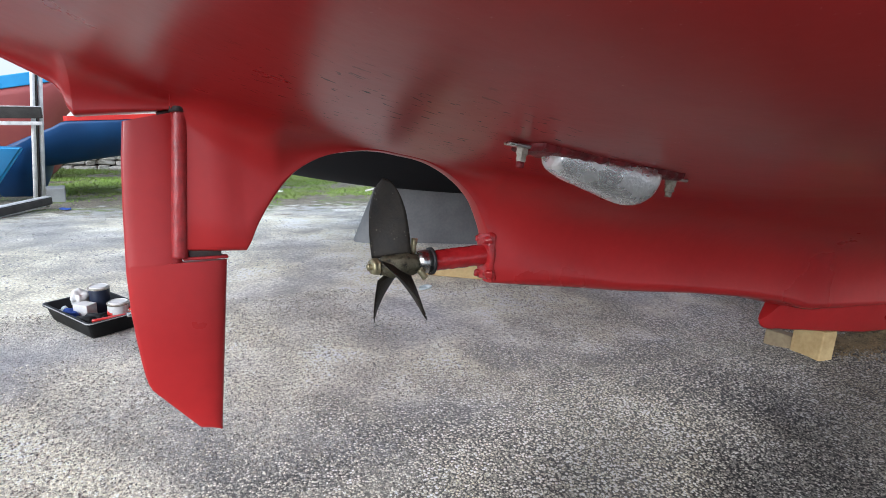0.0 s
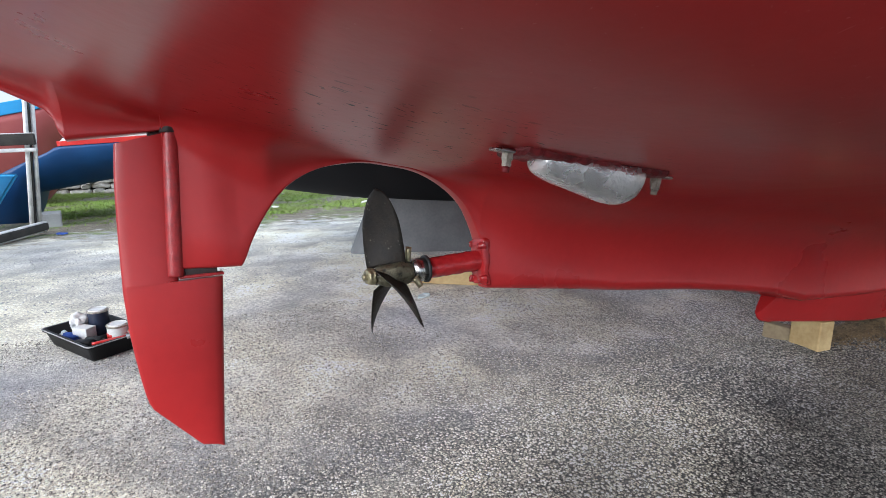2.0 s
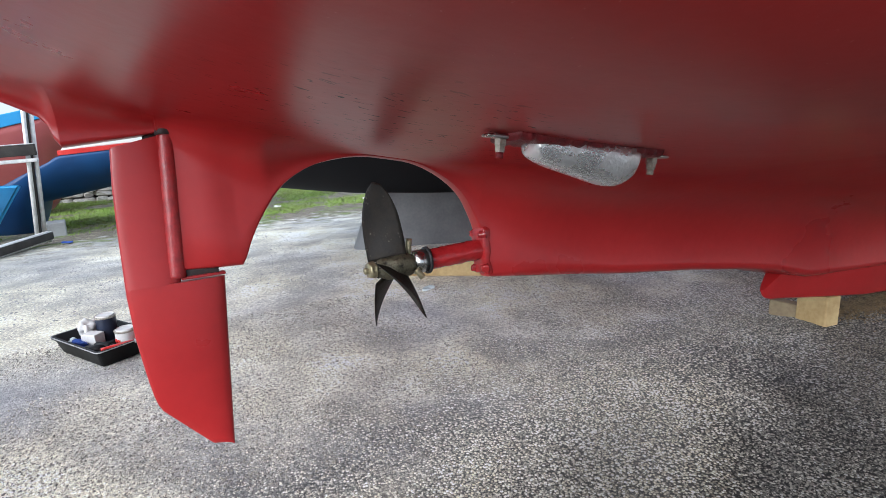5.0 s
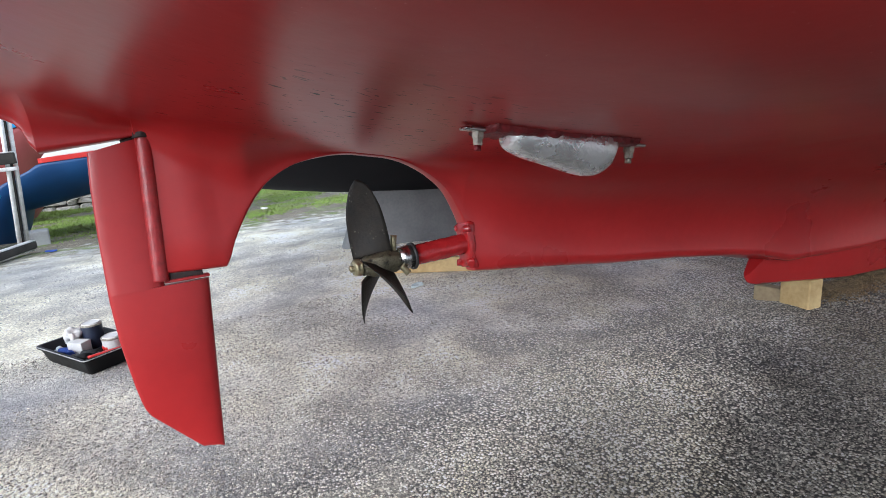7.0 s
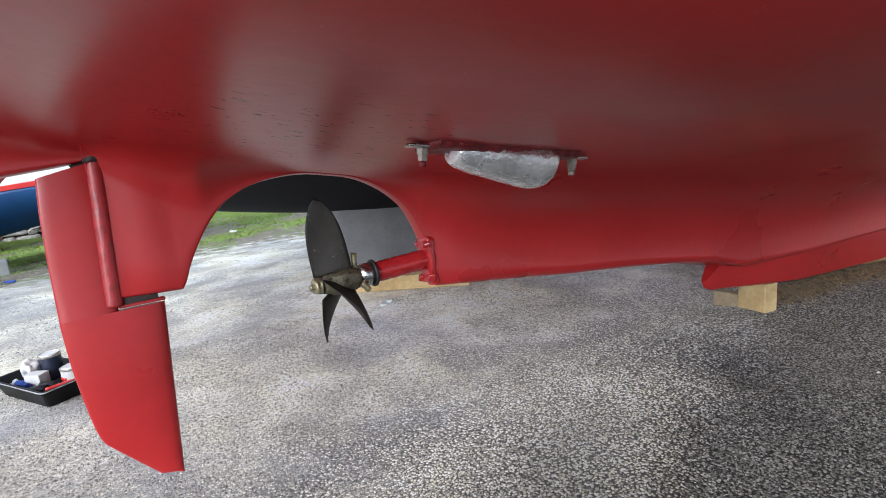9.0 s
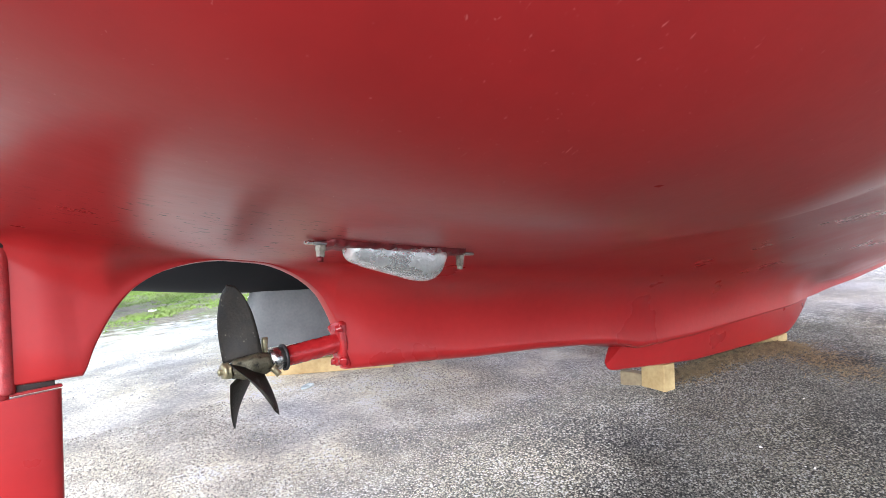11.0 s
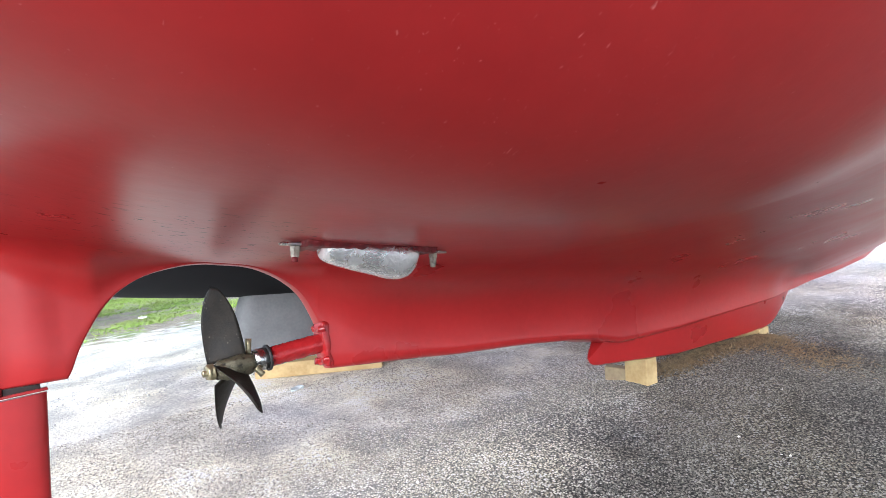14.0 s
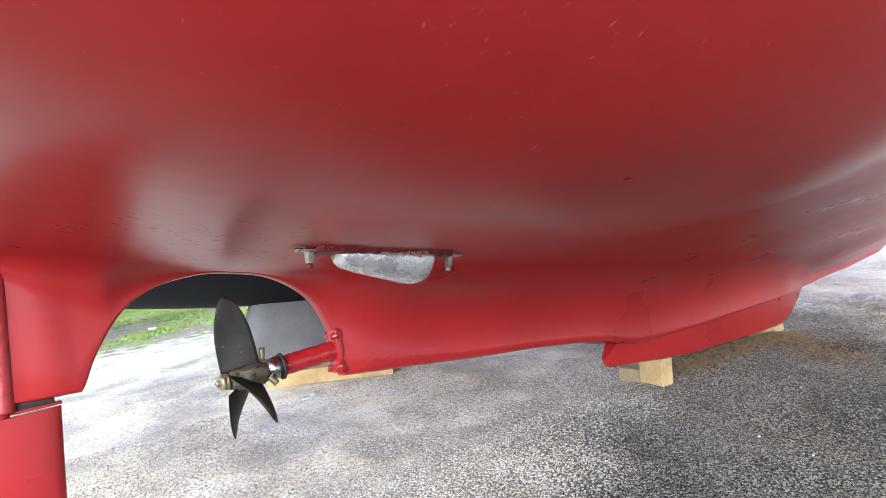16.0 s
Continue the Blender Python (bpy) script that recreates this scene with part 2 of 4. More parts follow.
def ground_material():
    m, nt, bs = nodes_of("gravel_ground")
    geo = nt.nodes.new("ShaderNodeNewGeometry")

    def noise_at(scale, detail=5):
        n = nt.nodes.new("ShaderNodeTexNoise")
        n.inputs["Scale"].default_value, n.inputs["Detail"].default_value = scale, detail
        nt.links.new(geo.outputs["Position"], n.inputs["Vector"])
        return n

    def vor(scale):
        v = nt.nodes.new("ShaderNodeTexVoronoi")
        v.inputs["Scale"].default_value = scale
        nt.links.new(geo.outputs["Position"], v.inputs["Vector"])
        return v

    big, mid, v1, v2 = noise_at(1.5), noise_at(7.0), vor(128.0), vor(340.0)
    base = nt.nodes.new("ShaderNodeValToRGB")
    e = base.color_ramp.elements
    e[0].position, e[0].color = 0.40, (0.33, 0.323, 0.316, 1)
    e[1].position, e[1].color = 0.60, (0.68, 0.665, 0.625, 1)
    nt.links.new(big.outputs["Fac"], base.inputs["Fac"])
    grey = nt.nodes.new("ShaderNodeSeparateColor")
    nt.links.new(v1.outputs["Color"], grey.inputs["Color"])
    tone = nt.nodes.new("ShaderNodeMapRange")
    tone.inputs["To Min"].default_value, tone.inputs["To Max"].default_value = 0.42, 2.6
    skew = nt.nodes.new("ShaderNodeMath")
    skew.operation = 'POWER'
    skew.inputs[1].default_value = 2.4
    nt.links.new(grey.outputs["Red"], skew.inputs[0])
    drift = nt.nodes.new("ShaderNodeMath")
    drift.operation = 'MULTIPLY'
    patch = nt.nodes.new("ShaderNodeMapRange")
    patch.inputs["From Min"].default_value, patch.inputs["From Max"].default_value = 0.38, 0.62
    patch.inputs["To Min"].default_value, patch.inputs["To Max"].default_value = 0.45, 1.25
    nt.links.new(mid.outputs["Fac"], patch.inputs["Value"])
    nt.links.new(skew.outputs[0], drift.inputs[0])
    nt.links.new(patch.outputs["Result"], drift.inputs[1])
    nt.links.new(drift.outputs[0], tone.inputs["Value"])
    mul = nt.nodes.new("ShaderNodeMix")
    mul.data_type, mul.blend_type = 'RGBA', 'MULTIPLY'
    mul.inputs["Factor"].default_value = 1.0
    # dark gaps between the stones
    gap = nt.nodes.new("ShaderNodeMapRange")
    gap.inputs["From Min"].default_value, gap.inputs["From Max"].default_value = 0.30, 0.62
    gap.inputs["To Min"].default_value, gap.inputs["To Max"].default_value = 1.30, 0.06
    nt.links.new(v1.outputs["Distance"], gap.inputs["Value"])
    stone = nt.nodes.new("ShaderNodeMath")
    stone.operation = 'MULTIPLY'
    nt.links.new(tone.outputs["Result"], stone.inputs[0])
    nt.links.new(gap.outputs["Result"], stone.inputs[1])
    nt.links.new(base.outputs["Color"], mul.inputs[6])
    nt.links.new(stone.outputs[0], mul.inputs[7])
    # trodden, fine-grained ground beyond the loose gravel
    fine, blot = noise_at(75.0, 9), noise_at(4.2, 7)

    def spread(socket, lo, hi, a, b):
        r = nt.nodes.new("ShaderNodeMapRange")
        r.inputs["From Min"].default_value, r.inputs["From Max"].default_value = lo, hi
        r.inputs["To Min"].default_value, r.inputs["To Max"].default_value = a, b
        nt.links.new(socket, r.inputs["Value"])
        return r.outputs["Result"]

    def times(p, q):
        r = nt.nodes.new("ShaderNodeMath")
        r.operation = 'MULTIPLY'
        nt.links.new(p, r.inputs[0])
        nt.links.new(q, r.inputs[1])
        return r.outputs[0]

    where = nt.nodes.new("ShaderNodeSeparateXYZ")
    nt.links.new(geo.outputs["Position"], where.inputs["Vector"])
    # darker towards the stern, offsetting the open-sky light in the ground colour
    stern_dim = spread(where.outputs["X"], -1.5, 0.8, 0.46, 1.0)
    chips = times(stern_dim, spread(v2.outputs["Distance"], 0.08, 0.32, 1.30, 1.0))
    trod = nt.nodes.new("ShaderNodeMix")
    trod.data_type, trod.blend_type = 'RGBA', 'MULTIPLY'
    trod.inputs["Factor"].default_value = 1.0
    nt.links.new(base.outputs["Color"], trod.inputs[6])
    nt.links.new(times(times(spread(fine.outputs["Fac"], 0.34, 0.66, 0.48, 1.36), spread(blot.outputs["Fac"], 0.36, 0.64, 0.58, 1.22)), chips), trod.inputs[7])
    bend = nt.nodes.new("ShaderNodeMath")
    bend.operation = 'MULTIPLY_ADD'
    bend.inputs[1].default_value = 1.1
    nt.links.new(blot.outputs["Fac"], bend.inputs[0])
    aslant = nt.nodes.new("ShaderNodeMath")
    aslant.operation = 'MULTIPLY_ADD'
    aslant.inputs[1].default_value = -0.42
    nt.links.new(where.outputs["X"], aslant.inputs[0])
    nt.links.new(where.outputs["Y"], aslant.inputs[2])
    nt.links.new(aslant.outputs[0], bend.inputs[2])
    loose = nt.nodes.new("ShaderNodeMix")
    loose.data_type = 'RGBA'
    nt.links.new(spread(bend.outputs[0], 0.30, 0.95, 0.0, 0.85), loose.inputs["Factor"])
    nt.links.new(mul.outputs[2], loose.inputs[6])
    nt.links.new(trod.outputs[2], loose.inputs[7])
    tan = nt.nodes.new("ShaderNodeMix")
    tan.data_type, tan.blend_type = 'RGBA', 'MULTIPLY'
    nt.links.new(loose.outputs[2], tan.inputs[6])
    tan.inputs[7].default_value = (1.22, 1.14, 0.90, 1)
    tn = noise_at(1.4)
    tr = nt.nodes.new("ShaderNodeMapRange")
    tr.inputs["From Min"].default_value, tr.inputs["From Max"].default_value = 0.34, 0.58
    nt.links.new(tn.outputs["Fac"], tr.inputs["Value"])
    nt.links.new(tr.outputs["Result"], tan.inputs["Factor"])
    # a pale strip beyond the keel, brightened in the colour against the hull's shade
    strip_at = nt.nodes.new("ShaderNodeSeparateXYZ")
    nt.links.new(geo.outputs["Position"], strip_at.inputs["Vector"])
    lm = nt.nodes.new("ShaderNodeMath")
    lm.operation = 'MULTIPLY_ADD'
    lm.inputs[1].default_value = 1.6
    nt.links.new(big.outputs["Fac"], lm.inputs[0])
    nt.links.new(strip_at.outputs["Y"], lm.inputs[2])
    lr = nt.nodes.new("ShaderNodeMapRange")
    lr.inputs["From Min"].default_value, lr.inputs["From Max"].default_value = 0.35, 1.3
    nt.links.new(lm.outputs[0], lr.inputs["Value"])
    shade_lift = nt.nodes.new("ShaderNodeMix")
    shade_lift.data_type, shade_lift.blend_type, shade_lift.clamp_result = 'RGBA', 'MULTIPLY', True
    nt.links.new(lr.outputs["Result"], shade_lift.inputs["Factor"])
    nt.links.new(tan.outputs[2], shade_lift.inputs[6])
    shade_lift.inputs[7].default_value = (1.86, 1.88, 1.86, 1)
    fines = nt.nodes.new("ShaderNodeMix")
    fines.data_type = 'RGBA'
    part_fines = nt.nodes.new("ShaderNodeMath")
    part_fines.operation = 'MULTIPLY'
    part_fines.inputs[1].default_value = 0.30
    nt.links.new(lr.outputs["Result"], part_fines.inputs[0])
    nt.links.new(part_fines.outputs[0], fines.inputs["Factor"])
    nt.links.new(shade_lift.outputs[2], fines.inputs[6])
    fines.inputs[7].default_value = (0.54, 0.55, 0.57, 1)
    mul = hull_shaded(nt, geo, fines.outputs[2])
    # grass and earth towards the boundary wall
    sep = nt.nodes.new("ShaderNodeSeparateXYZ")
    nt.links.new(geo.outputs["Position"], sep.inputs["Vector"])
    edge = nt.nodes.new("ShaderNodeMath")
    edge.operation = 'MULTIPLY_ADD'
    edge.inputs[1].default_value = 3.2
    nt.links.new(mid.outputs["Fac"], edge.inputs[0])
    nt.links.new(sep.outputs["Y"], edge.inputs[2])
    mask = nt.nodes.new("ShaderNodeMapRange")
    mask.inputs["From Min"].default_value, mask.inputs["From Max"].default_value = GRASS_Y + 1.3, GRASS_Y + 2.0
    nt.links.new(edge.outputs[0], mask.inputs["Value"])
    grass = nt.nodes.new("ShaderNodeValToRGB")
    g = grass.color_ramp.elements
    g[0].position, g[0].color = 0.50, (0.20, 0.175, 0.13, 1)
    g[1].position, g[1].color = 0.66, (0.16, 0.21, 0.07, 1)
    n3 = noise_at(2.3)
    nt.links.new(n3.outputs["Fac"], grass.inputs["Fac"])
    mix = nt.nodes.new("ShaderNodeMix")
    mix.data_type = 'RGBA'
    nt.links.new(mask.outputs["Result"], mix.inputs["Factor"])
    nt.links.new(mul.outputs[2], mix.inputs[6])
    gt = nt.nodes.new("ShaderNodeMix")
    gt.data_type, gt.blend_type = 'RGBA', 'MULTIPLY'
    gt.inputs["Factor"].default_value = 0.8
    nt.links.new(grass.outputs["Color"], gt.inputs[6])
    nt.links.new(tone.outputs["Result"], gt.inputs[7])
    nt.links.new(gt.outputs[2], mix.inputs[7])
    nt.links.new(mix.outputs[2], bs.inputs["Base Color"])
    bs.inputs["Roughness"].default_value = 0.9
    h = nt.nodes.new("ShaderNodeMath")
    h.operation = 'MULTIPLY_ADD'
    h.inputs[1].default_value = 0.5
    nt.links.new(v2.outputs["Distance"], h.inputs[0])
    nt.links.new(v1.outputs["Distance"], h.inputs[2])
    bp = nt.nodes.new("ShaderNodeBump")
    bp.invert = True
    bp.inputs["Strength"].default_value, bp.inputs["Distance"].default_value = 0.5, 0.007
    nt.links.new(h.outputs[0], bp.inputs["Height"])
    nt.links.new(bp.outputs["Normal"], bs.inputs["Normal"])
    return m


def pebble_material():
    m, nt, bs = nodes_of("loose_pebbles")
    geo = nt.nodes.new("ShaderNodeNewGeometry")
    ramp = nt.nodes.new("ShaderNodeValToRGB")
    e = ramp.color_ramp.elements
    e[0].position, e[0].color = 0.0, (0.115, 0.110, 0.104, 1)
    e[1].position, e[1].color = 1.0, (0.76, 0.73, 0.63, 1)
    k = e.new(0.6)
    k.color = (0.34, 0.315, 0.26, 1)
    nt.links.new(geo.outputs["Random Per Island"], ramp.inputs["Fac"])
    nt.links.new(hull_shaded(nt, geo, ramp.outputs["Color"]).outputs[2], bs.inputs["Base Color"])
    bs.inputs["Roughness"].default_value = 0.85
    return m


GRASS_Y = 4.6
M_GROUND = ground_material()
M_PEBBLE = pebble_material()
M_GRASS = paint("grass_blades", (0.26, 0.40, 0.07), (0.20, 0.24, 0.07), 0.7, 2, 0.1)


# ---- mesh helpers ----
def part(name, bm, material, parent=None, label="", smooth=True):
    me = bpy.data.meshes.new(name)
    bmesh.ops.recalc_face_normals(bm, faces=bm.faces[:])
    bm.to_mesh(me)
    bm.free()
    me.materials.append(material)
    if smooth:
        for p in me.polygons:
            p.use_smooth = True
    ob = new(name, me)
    if parent:
        ob.parent = parent
    if label:
        ob["label"] = label
    return ob


def empty(name, m, label, category, group="", kind=""):
    ob = new(name)
    ob.empty_display_size = 0.05
    ob.matrix_world = m
    return tagged(ob, label, category, group, kind)


def ramp_at(x, pts):
    """Straight interpolation in a short table of (x, value)."""
    return float(np.interp(x, [p[0] for p in pts], [p[1] for p in pts]))


def soft_at(x, pts):
    """Smooth (monotone cubic) interpolation in a short table."""
    xs, ys = [p[0] for p in pts], [p[1] for p in pts]
    if x <= xs[0]:
        return ys[0]
    if x >= xs[-1]:
        return ys[-1]
    d = [(ys[i + 1] - ys[i]) / (xs[i + 1] - xs[i]) for i in range(len(xs) - 1)]
    s = [d[0]] + [0 if d[i - 1] * d[i] <= 0 else 2 * d[i - 1] * d[i] / (d[i - 1] + d[i]) for i in range(1, len(d))] + [d[-1]]
    i = max(k for k in range(len(xs) - 1) if xs[k] <= x)
    h = xs[i + 1] - xs[i]
    t = (x - xs[i]) / h
    return (ys[i] * (1 + 2 * t) * (1 - t) ** 2 + s[i] * h * t * (1 - t) ** 2 + ys[i + 1] * t * t * (3 - 2 * t) + s[i + 1] * h * t * t * (t - 1))


def loft(bm, rings, closed=True, caps=True):
    rows = [[bm.verts.new(p) for p in r] for r in rings]
    n = len(rings[0])
    for a, b in zip(rows, rows[1:]):
        for i in range(n if closed else n - 1):
            j = (i + 1) % n
            bm.faces.new((a[i], a[j], b[j], b[i]))
    if caps and closed:
        bm.faces.new(rows[0][::-1])
        bm.faces.new(rows[-1])
    return rows


def tube(bm, a, b, ra, rb=None, n=16, rings=1):
    a, b = Vector(a), Vector(b)
    rb = ra if rb is None else rb
    q = (b - a).to_track_quat('Z', 'Y')
    out = []
    for k in range(rings + 1):
        t = k / rings
        r = ra + (rb - ra) * t
        c = a.lerp(b, t)
        out.append([c + q @ Vector((r * math.cos(2 * math.pi * i / n), r * math.sin(2 * math.pi * i / n), 0)) for i in range(n)])
    loft(bm, out)


def box(bm, size, m=None, bevel=0.004, seg=2):
    r = bmesh.ops.create_cube(bm, size=1.0, matrix=(m or Matrix()) @ Matrix.Diagonal((*size, 1)))
    if bevel:
        es = list({e for v in r["verts"] for e in v.link_edges})
        bmesh.ops.bevel(bm, geom=es, offset=bevel, segments=seg, affect='EDGES', profile=0.5)
    return r


def roughen(bm, amount, scale):
    for v in bm.verts:
        v.co += noise.noise_vector(v.co * scale) * amount


def smooth_by_angle(ob, degrees=40):
    me = ob.data
    bm = bmesh.new()
    bm.from_mesh(me)
    for e in bm.edges:
        if len(e.link_faces) == 2 and e.calc_face_angle(0) > radians(degrees):
            e.smooth = False
    bm.to_mesh(me)
    bm.free()
    return ob


# ---- ground ----
def ground_z(x, y):
    z = max(-0.05 * max(0.0, y - 2.4), -0.6)
    near = math.exp(-((x - 1) ** 2 + (y - 0.6) ** 2) / 30)
    z += 0.055 * math.exp(-(((x - 2.45) / 0.62) ** 2 + ((y - 0.02) / 0.34) ** 2))
    z += 0.030 * math.exp(-(((x - 1.55) / 0.5) ** 2 + ((y - 0.10) / 0.22) ** 2)) - 0.018 * math.exp(-(((x - 1.25) / 0.35) ** 2 + ((y - 0.42) / 0.16) ** 2))
    along = min(1.0, max(0.0, (x - 2.12) / 0.2), max(0.0, (3.35 - x) / 0.2)) if 2.12 < x < 3.35 else 0.0
    z += 0.034 * along * math.exp(-((y - 0.10 + 0.03 * (x - 2.2)) / 0.09) ** 2) * (0.8 + 0.5 * noise.noise(Vector((x * 5, y * 5, 1))))
    z += (0.014 * noise.noise(Vector((x * 1.3, y * 1.3, 3))) + 0.009 * noise.noise(Vector((x * 3.7, y * 4.4, 8)))) * near
    return z


def build_ground():
    xs = [-3000, -400, -80, -30, -14] + [-8 + 0.5 * i for i in range(12)] + [-2 + 0.05 * i for i in range(160)] + [6 + 0.5 * i for i in range(13)] + [16, 30, 80, 400, 3000]
    ys = [-3000, -400, -80, -30, -12, -6, -4] + [-2.4 + 0.05 * i for i in range(120)] + [3.6 + 0.3 * i for i in range(35)] + [15, 18, 30, 80, 400, 3000]
    bm = bmesh.new()
    loft(bm, [[(x, y, ground_z(x, y)) for x in xs] for y in ys], closed=False)
    ob = part("ground", bm, M_GROUND)
    tagged(ob, "grey gravel boatyard ground with patches of grass", "ground", kind="structure")


build_ground()

# ---- the red yacht ----
HULL_POSE = pose(0, 0, 0, 0, 0, 3.5) @ pose(0, -0.0765, 0, -8)
yacht = empty("sailing_yacht", HULL_POSE, "red-painted sailing yacht propped on timber blocks ashore", "boat")

KEEL_LINE = [(-1.5, 1.33), (-0.8, 1.12), (-0.45, 1.02), (-0.34, 0.972), (-0.30, 0.951), (-0.268, 0.932), (-0.256, 0.915), (-0.249, 0.890), (-0.240, 0.876), (-0.10, 0.891),
             (-0.082, 0.894), (-0.078, 0.617), (0.044, 0.610), (0.054, 0.625), (0.068, 0.660), (0.096, 0.708), (0.137, 0.762), (0.175, 0.790), (0.225, 0.811), (0.30, 0.821),
             (0.36, 0.818), (0.42, 0.807), (0.48, 0.789), (0.54, 0.752), (0.585, 0.705), (0.607, 0.655), (0.622, 0.612), (0.630, 0.56), (0.632, 0.487),
             (0.82, 0.462), (1.05, 0.430), (1.30, 0.402), (1.52, 0.370), (1.66, 0.344), (1.80, 0.302), (2.2, 0.275), (2.8, 0.255), (3.7, 0.222), (4.5, 0.212), (5.2, 0.225), (6.0, 0.34), (7.2, 0.86), (7.8, 1.5)]


def rounded(pts, first, last, times=2):
    """Cuts the corners of one stretch of a line, so that it reads as a curve."""
    run = pts[first:last + 1]
    for _ in range(times):
        cut = [run[0]]
        for p, q in zip(run, run[1:]):
            cut += [(0.75 * p[0] + 0.25 * q[0], 0.75 * p[1] + 0.25 * q[1]), (0.25 * p[0] + 0.75 * q[0], 0.25 * p[1] + 0.75 * q[1])]
        run = cut + [run[-1]]
    return pts[:first] + run + pts[last + 1:]


KEEL_LINE = rounded(KEEL_LINE, 12, 28)
BODY_LINE = [(-1.5, 1.34), (-0.8, 1.13), (-0.35, 0.995), (-0.1, 0.925), (0.1, 0.878), (0.33, 0.828), (0.6, 0.775), (1.0, 0.690), (1.5, 0.580), (2.2, 0.44), (3.0, 0.33), (3.7, 0.250), (4.5, 0.230), (5.2, 0.245), (6.0, 0.36), (7.2, 0.88), (7.8, 1.52)]
DEADRISE = [(-1.5, 0.14), (-0.4, 0.10), (-0.1, 0.0), (0.15, -0.045), (0.4, -0.055), (0.7, -0.035), (1.4, 0.13), (2.5, 0.30), (3.7, 0.40), (5.5, 0.55), (7.8, 1.0)]
BEAM = [(-1.5, 1.05), (0.0, 1.42), (1.5, 1.62), (3.2, 1.66), (4.8, 1.4), (6.3, 0.85), (7.4, 0.25), (7.8, 0.03)]
HALF_W = [(-1.5, 0.004), (-0.27, 0.008), (-0.24, 0.018), (-0.1, 0.016), (-0.07, 0.015), (-0.03, 0.021), (0.0, 0.027), (0.05, 0.022), (0.1, 0.022), (0.2, 0.02), (0.45, 0.016), (0.6, 0.022), (0.645, 0.030), (0.70, 0.048), (0.9, 0.065), (1.4, 0.10), (2.0, 0.14), (3.1, 0.135), (3.6, 0.06), (4.2, 0.02), (7.8, 0.01)]
FILLET = [(-1.5, 0.05), (-0.3, 0.09), (-0.2, 0.085), (-0.1, 0.060), (-0.07, 0.052), (-0.03, 0.080), (0.03, 0.115), (0.1, 0.135), (0.3, 0.05), (0.5, 0.08), (0.75, 0.20), (1.4, 0.26), (2.5, 0.30), (3.2, 0.22), (3.7, 0.10), (4.5, 0.06), (7.8, 0.05)]


def body_z(x, y):
    """Height of the hull's underside at a station, without the deadwood."""
    b = soft_at(x, BEAM)
    s = min(1.0, abs(y) / b)
    turn = max(0.0, s - 0.60)
    lift = 0.45 * max(0.0, y - 0.025)
    return soft_at(x, BODY_LINE) + soft_at(x, DEADRISE) * abs(y) + 1.55 * b * turn ** 2.2 + lift


def section(x, side):
    """Half a section, to one side, from the keel line out to the rail."""
    zb, zc = ramp_at(x, KEEL_LINE), soft_at(x, BODY_LINE)
    w, rf, b = soft_at(x, HALF_W), soft_at(x, FILLET), soft_at(x, BEAM)
    w, rf = min(w, b * 0.3), min(rf, b * 0.4)
    zb = min(zb, body_z(x, w) - 0.004)
    end = Vector((0, w + rf, body_z(x, side * (w + rf))))
    hf = min(max(0.01, zc - zb) * 0.85, rf * 0.95)
    start = Vector((0, w, min(zc, end.z) - hf))
    start.z = max(start.z, zb + 0.003)
    edge = min(w * 0.38, max(0.002, (start.z - zb) * 0.6))
    pts = [(0.0, zb), (w - edge, zb + edge * 0.03), (w - edge * 0.55, zb + edge * 0.20), (w - edge * 0.2, zb + edge * 0.5), (w - 0.0004, zb + edge)]
    z0 = zb + edge
    for k in (0.33, 0.67):
        pts.append((w, z0 + (max(start.z, z0 + 0.001) - z0) * k))
    ctrl = Vector((0, w, end.z - 0.15 * hf))
    s = Vector((0, w, max(start.z, z0 + 0.001)))
    for k in range(10):
        t = k / 9
        p = s * (1 - t) ** 2 + ctrl * 2 * t * (1 - t) + end * t * t
        pts.append((p.y, p.z))
    for k in range(1, 21):
        y = w + rf + (b - w - rf) * (1 - (1 - k / 20) ** 1.25)
        pts.append((y, body_z(x, side * y)))
    top = pts[-1]
    rail = max(1.75, top[1] + 0.4)
    for k in range(1, 6):
        t = k / 5
        pts.append((top[0] + 0.10 * b * math.sin(t * 1.5), top[1] + (rail - top[1]) * t))
    return pts


def build_hull():
    xs = sorted(set([-1.5 + 0.1 * i for i in range(12)] + [p[0] for p in KEEL_LINE] + [-0.4 + 0.02 * i for i in range(60)] + [0.82 + 0.06 * i for i in range(55)] + [4.2 + 0.2 * i for i in range(19)]))
    rings = []
    for x in xs:
        near = section(x, -1)
        far = [(y if y < 0.3 else 0.3 + (y - 0.3) * 0.72, z) for y, z in section(x, 1)]
        ring = [(x, -y, z) for y, z in reversed(near)] + [(x, y, z) for y, z in far[1:]]
        rings.append(ring)
    bm = bmesh.new()
    loft(bm, rings, closed=True)
    ob = part("hull", bm, M_RED, yacht, "semi-gloss red antifouling hull, scuffed")
    smooth_by_angle(ob, 38)


build_hull()


def foil_plate(bm, stations):
    """A blade from stations of (z, x_aft, x_fore, half_thickness): a rounded-edge foil, lofted upwards."""
    rings = []
    for z, xa, xf, th in stations:
        c = xf - xa
        prof = [(0.0, 0.12), (0.01, 0.35), (0.05, 0.5), (0.2, 0.72), (0.45, 0.95), (0.7, 1.0), (0.88, 0.8), (0.96, 0.5), (0.99, 0.25)]
        ring = [(xa + c * u, -th * v, z) for u, v in prof] + [(xf, 0, z)] + [(xa + c * u, th * v, z) for u, v in reversed(prof)]
        rings.append(ring)
    loft(bm, rings)


